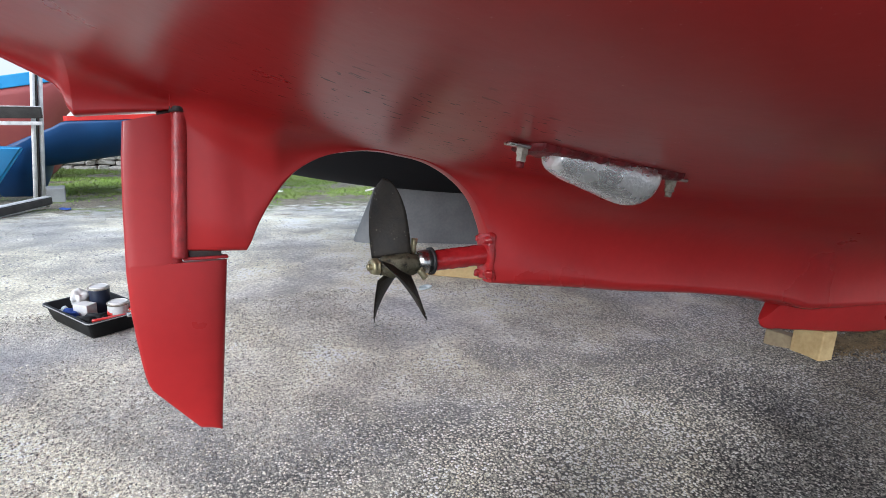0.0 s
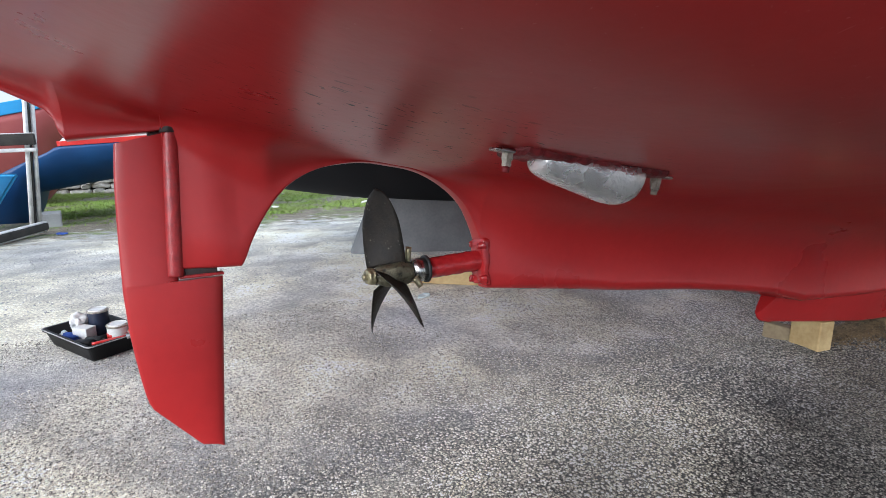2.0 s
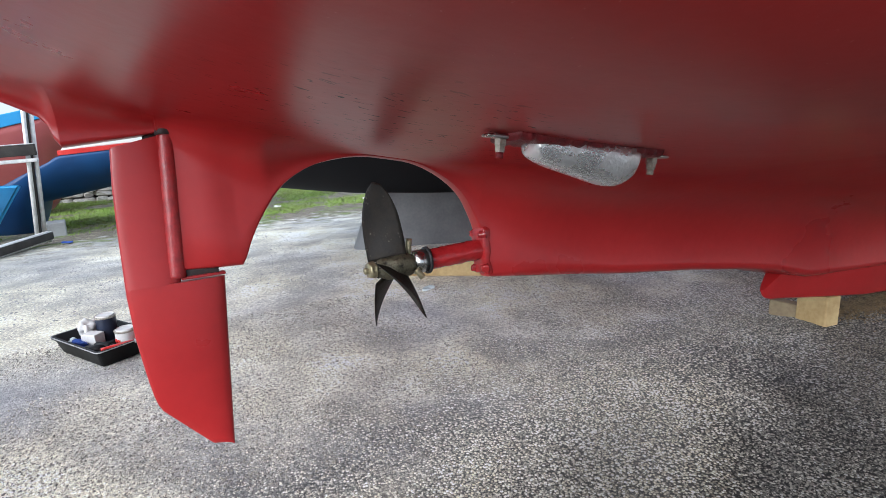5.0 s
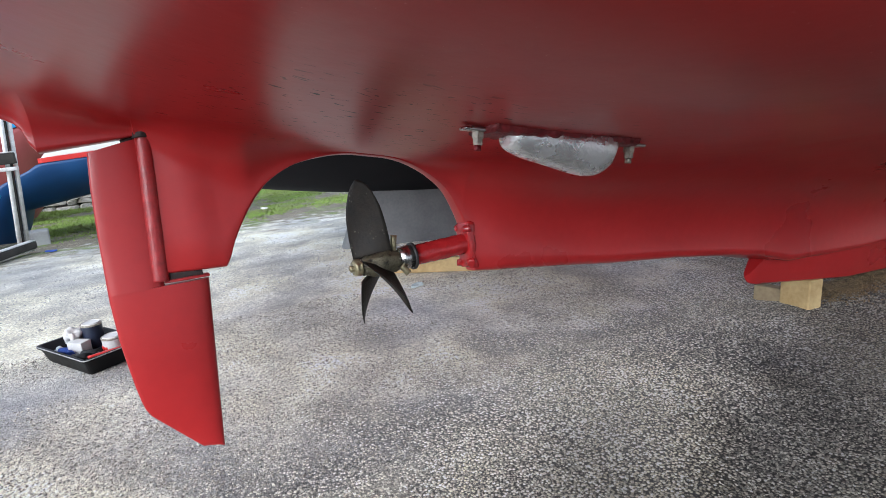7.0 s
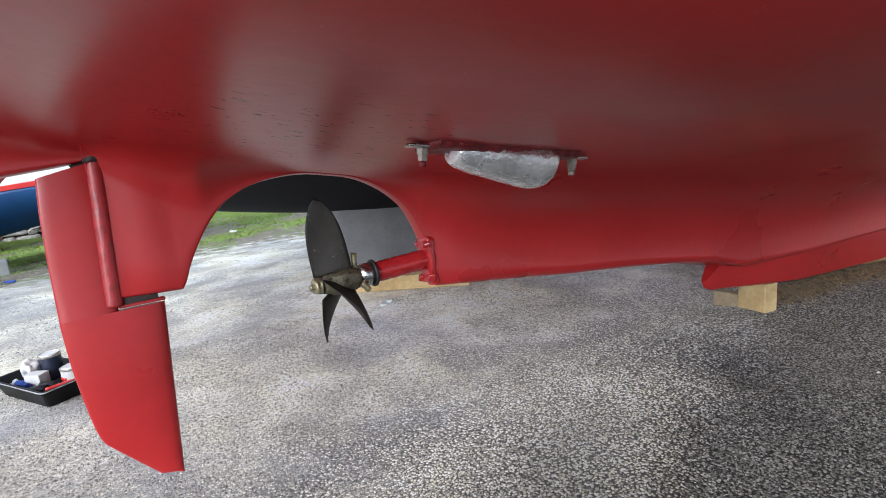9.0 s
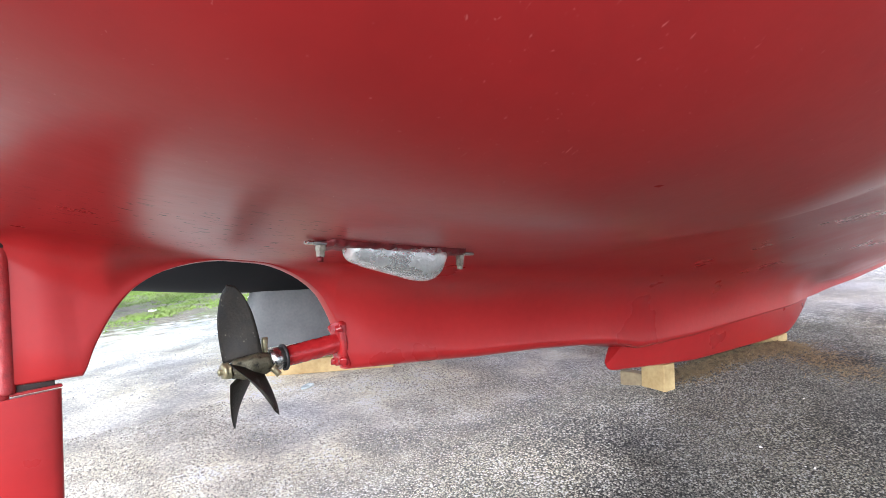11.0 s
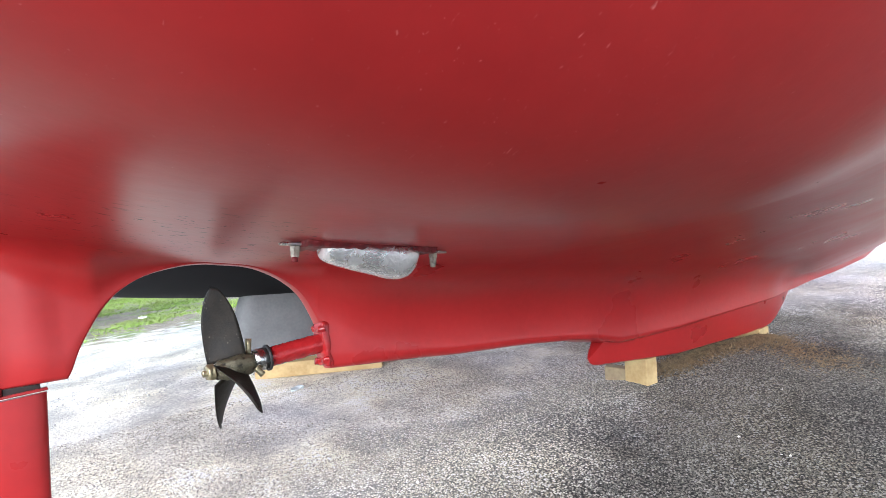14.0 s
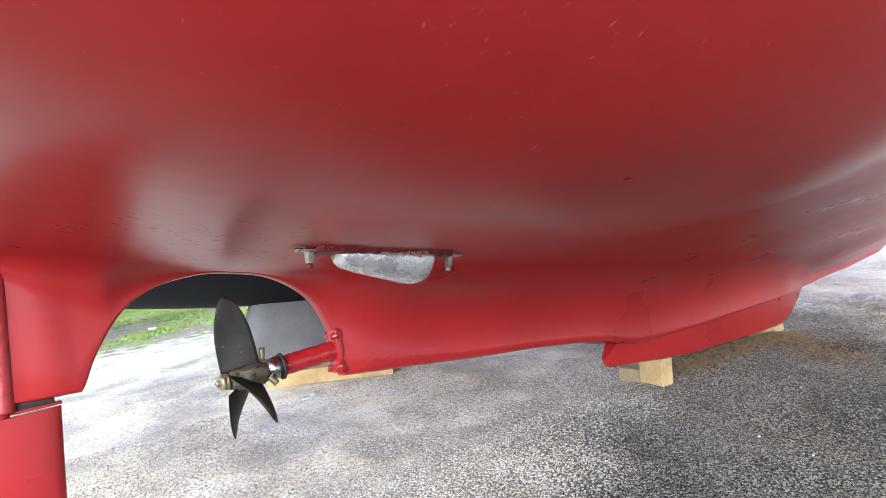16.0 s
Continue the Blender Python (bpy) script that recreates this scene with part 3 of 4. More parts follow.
# fin keel under the deadwood
def build_fin():
    bm = bmesh.new()
    rings = []
    BOT = [(1.735, 0.247), (1.739, 0.234), (1.748, 0.225), (1.762, 0.218), (1.79, 0.211), (2.3, 0.140), (3.0, 0.088), (3.24, 0.075), (3.32, 0.078), (3.42, 0.10), (3.60, 0.16), (3.78, 0.235)]
    TOP = [(1.735, 0.252), (1.745, 0.258), (1.80, 0.297), (1.84, 0.326), (1.92, 0.38), (2.0, 0.42), (2.6, 0.42), (3.78, 0.36)]
    for i in range(80):
        x = 1.735 + (3.78 - 1.735) * (i / 79) ** 1.7
        zb, zt = ramp_at(x, BOT), ramp_at(x, TOP)
        w = soft_at(x, [(1.735, 0.004), (1.75, 0.012), (1.79, 0.024), (1.9, 0.055), (2.1, 0.100), (2.4, 0.128), (2.8, 0.131), (3.2, 0.112), (3.5, 0.07), (3.65, 0.04), (3.78, 0.006)])
        e = min(0.014, w * 0.5, (zt - zb) * 0.3)
        wb = w * 0.40
        half = [(wb - e, zb), (wb - e * 0.3, zb + e * 0.3), (wb, zb + e), (wb + (w - wb) * 0.42, zb + (zt - zb) * 0.33), (wb + (w - wb) * 0.78, zb + (zt - zb) * 0.66), (w, zt)]
        rings.append([(x, -y, z) for y, z in half] + [(x, y, z) for y, z in reversed(half)])
    loft(bm, rings)
    ob = part("fin_keel", bm, M_RED, yacht, "red-painted ballast keel")
    smooth_by_angle(ob, 35)


build_fin()


def build_rudder():
    TRAIL = [(0.235, -0.03), (0.243, -0.066), (0.290, -0.108), (0.325, -0.139), (0.337, -0.149), (0.35, -0.155), (0.37, -0.160), (0.42, -0.168), (0.50, -0.176), (0.58, -0.179), (0.715, -0.176), (0.80, -0.172), (0.877, -0.165)]
    bm = bmesh.new()
    st = []
    for z in (0.2335, 0.237, 0.243, 0.25, 0.262, 0.275, 0.29, 0.31, 0.325, 0.337, 0.35, 0.37, 0.40, 0.45, 0.5, 0.55, 0.58, 0.5935):
        xf = -0.024 + (z - 0.233) / (0.594 - 0.233) * 0.030
        xa = min(ramp_at(z, TRAIL), xf - 0.006)
        st.append((z, xa, xf, 0.010 + 0.010 * min(1, (z - 0.233) / 0.2)))
    foil_plate(bm, st)
    rud = part("rudder", bm, M_RED, yacht, "bright red rudder blade")
    smooth_by_angle(rud, 50)
    bm = bmesh.new()
    st = []
    for z in (0.592, 0.60, 0.65, 0.7, 0.75, 0.8, 0.85, 0.872):
        xf = -0.078 + (z - 0.6) / 0.29 * 0.016
        st.append((z, ramp_at(z, TRAIL), xf, 0.0135 + 0.005 * max(0.0, 1 - (z - 0.592) / 0.08)))
    foil_plate(bm, st)
    for v in bm.verts:
        if v.co.z > 0.871:
            v.co.z += 0.22 * (v.co.x + 0.152)
    up = part("upper_blade", bm, M_RED, rud)
    smooth_by_angle(up, 50)
    bm = bmesh.new()
    tube(bm, (-0.0835, -0.006, 0.603), (-0.063, -0.006, 0.914), 0.0165, n=24, rings=80)
    roughen(bm, 0.0006, 45)
    part("rudder_stock", bm, M_REDSTOCK, rud, "speckled brush-painted red stock tube")
    bm = bmesh.new()
    tube(bm, (-0.0650, -0.008, 0.889), (-0.0638, -0.008, 0.902), 0.0205, n=16, rings=3)
    tube(bm, (-0.105, 0.0, 0.884), (-0.07, 0, 0.893), 0.006, n=8)
    roughen(bm, 0.004, 60)
    part("stock_seal", bm, M_GUNK, rud)
    bm = bmesh.new()
    box(bm, (0.085, 0.028, 0.006), pose(-0.035, 0, 0.600), 0.0025)
    roughen(bm, 0.001, 60)
    part("heel_plate", bm, M_REDSTOCK, rud)
    bm = bmesh.new()
    box(bm, (0.064, 0.022, 0.016), pose(-0.036, 0, 0.609), 0.003)
    bmesh.ops.subdivide_edges(bm, edges=bm.edges[:], cuts=2, use_grid_fill=True)
    roughen(bm, 0.003, 90)
    part("heel_bearing", bm, M_GUNK, rud, "dark grimy heel bearing")


build_rudder()

# propeller and stern gear
PX, PZ = 0.365, 0.551
AX = Vector((1, 0, 0.03)).normalized()


def build_prop():
    hub_pts = [(-0.024, 0.017), (-0.020, 0.022), (0.0, 0.025), (0.03, 0.028), (0.056, 0.028), (0.068, 0.024)]
    bm = bmesh.new()
    rings = [[(PX + u, r * math.cos(a), PZ + 0.03 * u + r * math.sin(a)) for a in [2 * math.pi * i / 20 for i in range(20)]] for u, r in hub_pts]
    loft(bm, rings)
    bmesh.ops.subdivide_edges(bm, edges=bm.edges[:], cuts=1, use_grid_fill=True)
    roughen(bm, 0.006, 45)
    roughen(bm, 0.004, 150)
    prop = part("propeller", bm, M_HUB, yacht, "dull three-bladed bronze propeller with fouling scars")
    R = 0.211
    for k, ang in enumerate((79, 203, 312)):
        a = radians(ang)
        rad = Vector((0, math.cos(a), math.sin(a)))
        tan = Vector((1, 0, 0)).cross(rad)
        bm = bmesh.new()
        rings = []
        for i in range(19):
            t = i / 18
            r = 0.020 + (R - 0.020) * t
            chord = 0.104 * math.sqrt(max(0.0, 1 - ((t - 0.48) / 0.5206) ** 2)) if t > 0.48 else 0.096 + (0.104 - 0.096) * math.sin(t / 0.48 * math.pi / 2)
            chord = max(chord, 0.004)
            p = radians(60 - 38 * t)
            ch = (math.cos(p) * tan + math.sin(p) * Vector((1, 0, 0)))
            nn = (math.cos(p) * Vector((1, 0, 0)) - math.sin(p) * tan)
            th = 0.0075 * (1 - 0.8 * t)
            c = Vector((PX + 0.006 - 0.004 * t, 0, PZ)) + rad * r
            ring = []
            m = 12
            for q in range(m):
                s = -1 + 2 * q / (m - 1)
                ring.append(c + ch * (chord / 2 * s) + nn * (th * (1 - s * s) + 0.0006 + 0.004 * (s * s)))
            for q in range(m):
                s = 1 - 2 * q / (m - 1)
                ring.append(c + ch * (chord / 2 * s) + nn * (-0.0006 + 0.004 * s * s))
            rings.append(ring)
        loft(bm, rings)
        part("blade", bm, M_BRONZE, prop)
    bm = bmesh.new()
    tube(bm, (PX - 0.046, 0, PZ - 0.001), (PX - 0.027, 0, PZ), 0.019, 0.022, n=14, rings=6)
    tube(bm, (PX - 0.055, 0, PZ - 0.001), (PX - 0.045, 0, PZ), 0.010, n=12, rings=4)
    roughen(bm, 0.006, 45)
    roughen(bm, 0.003, 140)
    part("propeller_nut", bm, M_BRASS, prop, "scraped brass nut on the shaft end")
    bm = bmesh.new()
    tube(bm, (PX + 0.070, 0, PZ + 0.002), (PX + 0.104, 0, PZ + 0.003), 0.029, n=24)
    part("shaft_anode", bm, M_STEEL, prop, "bright metal shaft collar")
    for p0, p1 in (((PX + 0.060, 0.0, PZ + 0.024), (PX + 0.066, 0.0, PZ + 0.062)), ((PX + 0.066, -0.024, PZ - 0.012), (PX + 0.080, -0.030, PZ - 0.034))):
        bm = bmesh.new()
        tube(bm, p0, p1, 0.008, n=8, rings=4)
        roughen(bm, 0.002, 60)
        part("fouling_lump", bm, M_BRASS, prop)
    bm = bmesh.new()
    tube(bm, (PX + 0.104, 0, PZ + 0.003), (PX + 0.110, 0, PZ + 0.003), 0.034, n=24)
    part("rope_cutter_ring", bm, M_RUBBER, prop)
    bm = bmesh.new()
    tube(bm, (PX + 0.110, 0, PZ + 0.003), (0.66, 0, PZ + 0.010), 0.0255, 0.027, n=28, rings=34)
    roughen(bm, 0.0012, 34)
    roughen(bm, 0.0020, 95)
    st = part("stern_tube", bm, M_REDROUGH, yacht, "thickly brushed red stern tube")
    bm = bmesh.new()
    box(bm, (0.024, 0.064, 0.120), pose(0.630, 0, PZ + 0.004), 0.008, 2)
    bmesh.ops.subdivide_edges(bm, edges=bm.edges[:], cuts=3, use_grid_fill=True)
    roughen(bm, 0.007, 30)
    fl = part("tube_flange", bm, M_REDROUGH, st)
    for dy in (-0.024, 0.024):
        for dz in (-0.040, 0.048):
            bm = bmesh.new()
            tube(bm, (0.613, dy, PZ + dz), (0.626, dy, PZ + dz), 0.008, 0.015, n=12, rings=5)
            roughen(bm, 0.006, 38)
            part("flange_bolt", bm, M_REDROUGH, st)


build_prop()


def build_anode():
    a, b = Vector((0.345, -0.590, 0.0)), Vector((0.606, -0.608, 0.0))
    a.z, b.z = body_z(a.x, a.y) - 0.008, body_z(b.x, b.y) - 0.008
    xd = (b - a).normalized()
    yd = Vector((0, 0.2, body_z(0.48, -0.5) - body_z(0.48, -0.7)))
    zd = xd.cross(yd).normalized()
    yd = zd.cross(xd).normalized()
    fr = Matrix((xd, yd, zd)).transposed().to_4x4()
    fr.translation = a
    L = (b - a).length
    bm = bmesh.new()
    rings = []
    S = [(0.00, 0.014, 0.010), (0.01, 0.022, 0.019), (0.04, 0.028, 0.026), (0.12, 0.033, 0.032), (0.35, 0.040, 0.041), (0.6, 0.045, 0.050), (0.78, 0.047, 0.055), (0.9, 0.044, 0.050), (0.96, 0.035, 0.040), (0.99, 0.024, 0.024), (1.0, 0.014, 0.010)]
    x0, x1 = 0.042, 0.222
    for i in range(33):
        t = 0.5 - 0.5 * math.cos(math.pi * i / 32)
        hw = soft_at(t, [(s[0], s[1]) for s in S])
        dp = soft_at(t, [(s[0], s[2]) for s in S])
        ring = []
        for k in range(20):
            g = math.pi * k / 19
            ring.append((x0 + (x1 - x0) * t, -hw * math.cos(g), 0.004 - 1.0 * dp * math.sin(g) ** 0.75))
        rings.append(ring)
    loft(bm, rings)
    roughen(bm, 0.0009, 70)
    an = part("hull_anode", bm, M_ZINC, yacht, "pear-shaped cast zinc anode, bright and pitted")
    an.matrix_local = fr
    bm = bmesh.new()
    box(bm, (L + 0.05, 0.022, 0.005), pose(L / 2, 0, 0.003), 0.002)
    part("strap", bm, M_STEEL, an, "steel mounting strap")
    bm = bmesh.new()
    rings = []
    for i in range(61):
        t = i / 60
        x = x0 - 0.035 + (x1 - x0 + 0.06) * t
        w = 0.047 + 0.006 * noise.noise(Vector((t * 14, 0, 1)))
        h = 0.0035 + 0.003 * noise.noise(Vector((t * 22, 4, 1)))
        rings.append([(x, -w, 0.012), (x, -w + 0.003, 0.004 - h), (x, -w + 0.012, -h), (x, 0, -0.002), (x, w - 0.012, -h), (x, w - 0.003, 0.004 - h), (x, w, 0.012)])
    loft(bm, rings)
    roughen(bm, 0.0012, 120)
    part("sealant_bead", bm, M_REDDARK, an, "ragged red sealant bed")
    for xx in (0.0, L):
        bm = bmesh.new()
        tube(bm, (xx, 0, 0.0), (xx, 0, -0.009), 0.0088, n=6)
        nut = part("nut", bm, M_DULLSTEEL, an, smooth=False)
        bm = bmesh.new()
        tube(bm, (xx, 0, -0.009), (xx, 0, -0.018), 0.0074, n=6)
        part("lock_nut", bm, M_DULLSTEEL, an, "nut daubed with red paint" if xx == 0 else "", smooth=False)
        bm = bmesh.new()
        tube(bm, (xx, 0, -0.018), (xx, 0, -0.026), 0.0052, n=12)
        part("stud", bm, M_REDDARK if xx == 0 else M_DULLSTEEL, an)


build_anode()


# ---- timber blocks under the keel ----
def timber(size, m, label, group="", name="timber_block", mat=None):
    bm = bmesh.new()
    box(bm, size, pose(0, 0, size[2] / 2), 0.005, 2)
    ob = part(name, bm, mat or M_TIMBER, smooth=False)
    ob.matrix_world = m
    return tagged(ob, label, "timber", group)


def keel_under(x):
    p = HULL_POSE @ Vector((x, 0, ramp_at(x, [(1.745, 0.225), (1.77, 0.214), (2.3, 0.140), (3.0, 0.088), (3.28, 0.075)])))
    return p


for lx, size, turn, nm in ((2.12, (0.066, 0.13), -8, "pale timber block under the aft end of the keel"), (3.20, (0.11, 0.15), 2, "pale timber block under the fore end of the keel")):
    p = keel_under(lx)
    timber((*size, p.z + 0.014 - ground_z(p.x, p.y)), pose(p.x, p.y + 0.03, ground_z(p.x, p.y) - 0.01, 0, 0, turn), nm, "blocks under the keel")
for lx, dy, size, turn, nm in ((2.125, 0.16, (0.05, 0.11, 0.066), 14, "weathered timber offcut behind the aft keel block"), (3.14, 0.20, (0.10, 0.10, 0.08), -6, "weathered timber offcut behind the fore keel block")):
    p = keel_under(lx)
    timber(size, pose(p.x, p.y + dy, ground_z(p.x, p.y + dy) - 0.006, 0, 0, turn), nm, "offcuts by the keel", "timber_offcut", M_OFFCUT)

# ---- things on the gravel ----
def slab(outline, depth, bm, y0=0.0):
    """A prism: outline of (x, z) pushed along y."""
    a = [bm.verts.new((x, y0, z)) for x, z in outline]
    b = [bm.verts.new((x, y0 + depth, z)) for x, z in outline]
    n = len(a)
    for i in range(n):
        j = (i + 1) % n
        bm.faces.new((a[i], a[j], b[j], b[i]))
    bm.faces.new(a[::-1])
    bm.faces.new(b)


def dark_yacht():
    """The neighbouring yacht: dark hull bottom over a grey keel."""
    boat = empty("neighbour_yacht", pose(1.83, 2.56, 0, 0, 0, -13), "dark-bottomed yacht with a grey keel standing close by", "boat")
    rings = []
    for i in range(25):
        x = -1.9 + 2.7 * i / 24
        b = 0.78 * math.sqrt(max(0.05, 1 - ((x + 0.2) / 1.95) ** 4))
        zc = 0.325 + 0.05 * (x - 0.2) ** 2
        half = [(b * k / 10, zc + 0.55 * (k / 10) ** 2.4) for k in range(11)] + [(b * 1.03, zc + 0.9), (b * 1.05, 1.7)]
        rings.append([(x, -y, z) for y, z in reversed(half)] + [(x, y, z) for y, z in half[1:]])
    bm = bmesh.new()
    loft(bm, rings)
    ob = part("hull", bm, M_DARKHULL, boat, "almost black antifouling")
    smooth_by_angle(ob, 40)
    bm = bmesh.new()
    foot = [(-0.15, 0.0), (-0.165, 0.02), (-0.165, 0.06), (-0.15, 0.11), (-0.13, 0.44), (0.13, 0.44), (0.15, 0.11), (0.165, 0.06), (0.165, 0.02), (0.15, 0.0)]
    rings = []
    for x, nar in ((-0.93, 0.35), (-0.915, 0.6), (-0.87, 0.85), (-0.79, 1.0), (-0.3, 1.0), (0.2, 1.0), (0.5, 0.9), (0.65, 0.6)):
        rings.append([(x + (0.38 * z if x < -0.5 else 0), y * nar, z) for y, z in foot])
    loft(bm, rings)
    ob = part("keel", bm, M_GREYKEEL, boat, "grey primed keel with a flared foot")
    smooth_by_angle(ob, 35)
    ob.location = (0.0, -0.10, ground_z(1.9, 2.9) - 0.012)


dark_yacht()


def long_timber():
    a, b = Vector((0.88, 1.80, 0)), Vector((1.50, 1.42, 0))
    d = (b - a)
    bm = bmesh.new()
    box(bm, (d.length, 0.10, 0.085), pose(0, 0, 0.0425), 0.004)
    roughen(bm, 0.0015, 8)
    ob = part("timber_beam", bm, M_TIMBER, smooth=False)
    ob.matrix_world = pose(*((a + b) / 2 + Vector((0.03, 0.03, 0))), 0, 0, math.degrees(math.atan2(d.y, d.x)))
    tagged(ob, "pale sawn timber beam lying on gravel", "timber")


long_timber()


def can(bm, r, h, z0=0.0, n=28):
    prof = [(0.0, z0), (r, z0), (r * 1.02, z0 + 0.003), (r, z0 + 0.006), (r, z0 + h - 0.006), (r * 1.03, z0 + h - 0.003), (r * 1.02, z0 + h)]
    rings = [[(max(q, 0.0005) * math.cos(2 * math.pi * i / n), max(q, 0.0005) * math.sin(2 * math.pi * i / n), z) for i in range(n)] for q, z in prof]
    loft(bm, rings)


TRAY_M = pose(-0.487, 1.345, 0, 0, 0, -55)


def tray():
    t = empty("tool_tray", TRAY_M, "black plastic paint tray with pale rim on gravel", "tray")
    L, Wd, H, th = 0.37, 0.235, 0.070, 0.005
    bm = bmesh.new()

    def rect(hl, hw, z, r=0.02):
        pts = []
        for cx, cy, a0 in ((hl - r, hw - r, 0), (-hl + r, hw - r, 90), (-hl + r, -hw + r, 180), (hl - r, -hw + r, 270)):
            for k in range(5):
                a = radians(a0 + 22.5 * k)
                pts.append((cx + r * math.cos(a), cy + r * math.sin(a), z))
        return pts
    o, i = 0.018, 0.018
    loft(bm, [rect(L / 2 - o - th, Wd / 2 - o - th, 0.006), rect(L / 2 - th, Wd / 2 - th, H), rect(L / 2 + 0.008, Wd / 2 + 0.008, H), rect(L / 2 + 0.008, Wd / 2 + 0.008, H - 0.008),
              rect(L / 2, Wd / 2, H - 0.008), rect(L / 2 - o, Wd / 2 - o, 0.0)])
    part("tray_body", bm, M_BLACKPL, t)
    bm = bmesh.new()
    loft(bm, [rect(L / 2 + 0.0085, Wd / 2 + 0.0085, H - 0.003), rect(L / 2 + 0.0092, Wd / 2 + 0.0092, H - 0.0015), rect(L / 2 + 0.0083, Wd / 2 + 0.0083, H + 0.0003), rect(L / 2 + 0.006, Wd / 2 + 0.006, H + 0.0006)], caps=False)
    rim = part("rim", bm, M_TRAYRIM, t, "worn pale rim edge")
    bm = bmesh.new()
    box(bm, (0.012, Wd - 0.05, 0.035), pose(0.02, 0, 0.0225), 0.003)
    part("divider", bm, M_BLACKPL, t)


tray()


def in_tray(x, y, z=0.007, rz=0.0):
    return TRAY_M @ pose(x, y, z, 0, 0, rz)


def paint_tin(name, r, h, body, lid, m, label):
    bm = bmesh.new()
    can(bm, r, h)
    ob = part(name, bm, body)
    smooth_by_angle(ob, 40)
    ob.matrix_world = m
    tagged(ob, label, "paint tin")
    bm = bmesh.new()
    can(bm, r * 0.86, 0.003, h + 0.0015)
    part("lid", bm, lid, ob, "pale disc lid", smooth=False)
    bm = bmesh.new()
    can(bm, r * 1.035, 0.007, h - 0.005)
    part("lid_ring", bm, M_DULLSTEEL, ob, smooth=False)
    return ob


paint_tin("paint_tin", 0.040, 0.112, M_NAVYTIN, M_WHITEPL, in_tray(-0.085, 0.055), "dark blue paint tin with white lid in the tray")
tin = paint_tin("paint_tin", 0.040, 0.084, M_WHITEPL, M_WHITEPL, in_tray(0.085, 0.045), "white paint tin spattered with red")
bm = bmesh.new()
for k in range(5):
    a = radians(200 + 22 * k)
    box(bm, (0.003, 0.014, 0.02 + 0.006 * (k % 2)), pose(0.0405 * math.cos(a), 0.0405 * math.sin(a), 0.042, 0, 0, math.degrees(a)), 0.001, 1)
part("label_patch", bm, M_REDSTRIPE, tin, "red paint runs")


def carton():
    bm = bmesh.new()
    box(bm, (0.070, 0.052, 0.066), pose(0, 0, 0.033), 0.003)
    ob = part("small_carton", bm, M_WHITEPL, smooth=False)
    ob.matrix_world = in_tray(-0.055, -0.02, 0.008, 20)
    tagged(ob, "small white carton standing in the tray", "box")


carton()


def crumpled(name, m, size, mat, label, cat, seed):
    bm = bmesh.new()
    bmesh.ops.create_icosphere(bm, subdivisions=3, radius=1.0)
    for v in bm.verts:
        v.co *= 0.7 + 0.6 * noise.noise(v.co * 1.7 + Vector((seed, 0, 0))) + 0.25 * noise.noise(v.co * 5 + Vector((seed, 3, 0)))
        v.co = Vector((v.co.x * size[0], v.co.y * size[1], max(v.co.z * size[2] + size[2] * 0.7, 0)))
    ob = part(name, bm, mat)
    ob.matrix_world = m
    return tagged(ob, label, cat)


crumpled("paper_towel", in_tray(-0.125, -0.01, 0.05), (0.05, 0.035, 0.045), M_WHITEPL, "crumpled white paper towel in the tray", "paper", 1)
crumpled("rag", in_tray(-0.075, -0.068), (0.062, 0.045, 0.034), M_BLUECLOTH, "bunched blue rag in the tray", "cloth", 2)
crumpled("rag", in_tray(-0.13, -0.07), (0.035, 0.03, 0.03), M_PAPER, "small pale rag in the tray", "cloth", 5)


crumpled("paper_towel", in_tray(-0.15, 0.045, 0.03), (0.035, 0.05, 0.04), M_PINKPAPER, "paper towel stained with red paint", "paper", 8)
paint_tin("paint_jar", 0.021, 0.062, M_REDSTRIPE, M_REDSTRIPE, in_tray(0.145, 0.075), "small red paint jar at the end of the tray")


def brush(m, mat_handle, label):
    b = empty("paint_brush", m, label, "brush")
    bm = bmesh.new()
    rings = []
    for t in range(9):
        u = t / 8
        w = 0.006 + 0.007 * math.sin(u * 2.6) ** 2
        rings.append([(u * 0.12, w * math.cos(2 * math.pi * k / 12), 0.006 * math.sin(2 * math.pi * k / 12) + 0.008) for k in range(12)])
    loft(bm, rings)
    part("handle", bm, mat_handle, b)
    bm = bmesh.new()
    box(bm, (0.035, 0.04, 0.012), pose(0.135, 0, 0.008), 0.003)
    part("ferrule", bm, M_STEEL, b)
    bm = bmesh.new()
    box(bm, (0.05, 0.042, 0.012), pose(0.175, 0, 0.008), 0.004)
    part("bristles", bm, M_REDROUGH, b)


brush(in_tray(0.15, -0.09, 0.058, 75), M_REDSTRIPE, "red-handled paint brush lying across the tray")
for yy, sd in ((-0.075, 4), (-0.035, 7)):
    bm = bmesh.new()
    tube(bm, (0.0, yy, 0.03), (0.10, yy + 0.01, 0.045), 0.017, 0.02, n=16)
    tube(bm, (0.10, yy + 0.01, 0.045), (0.12, yy + 0.012, 0.047), 0.012, n=16)
    ob = part("sealant_tube", bm, M_BLACKPL)
    ob.matrix_world = TRAY_M
    tagged(ob, "black plastic bottle lying in the tray", "bottle")


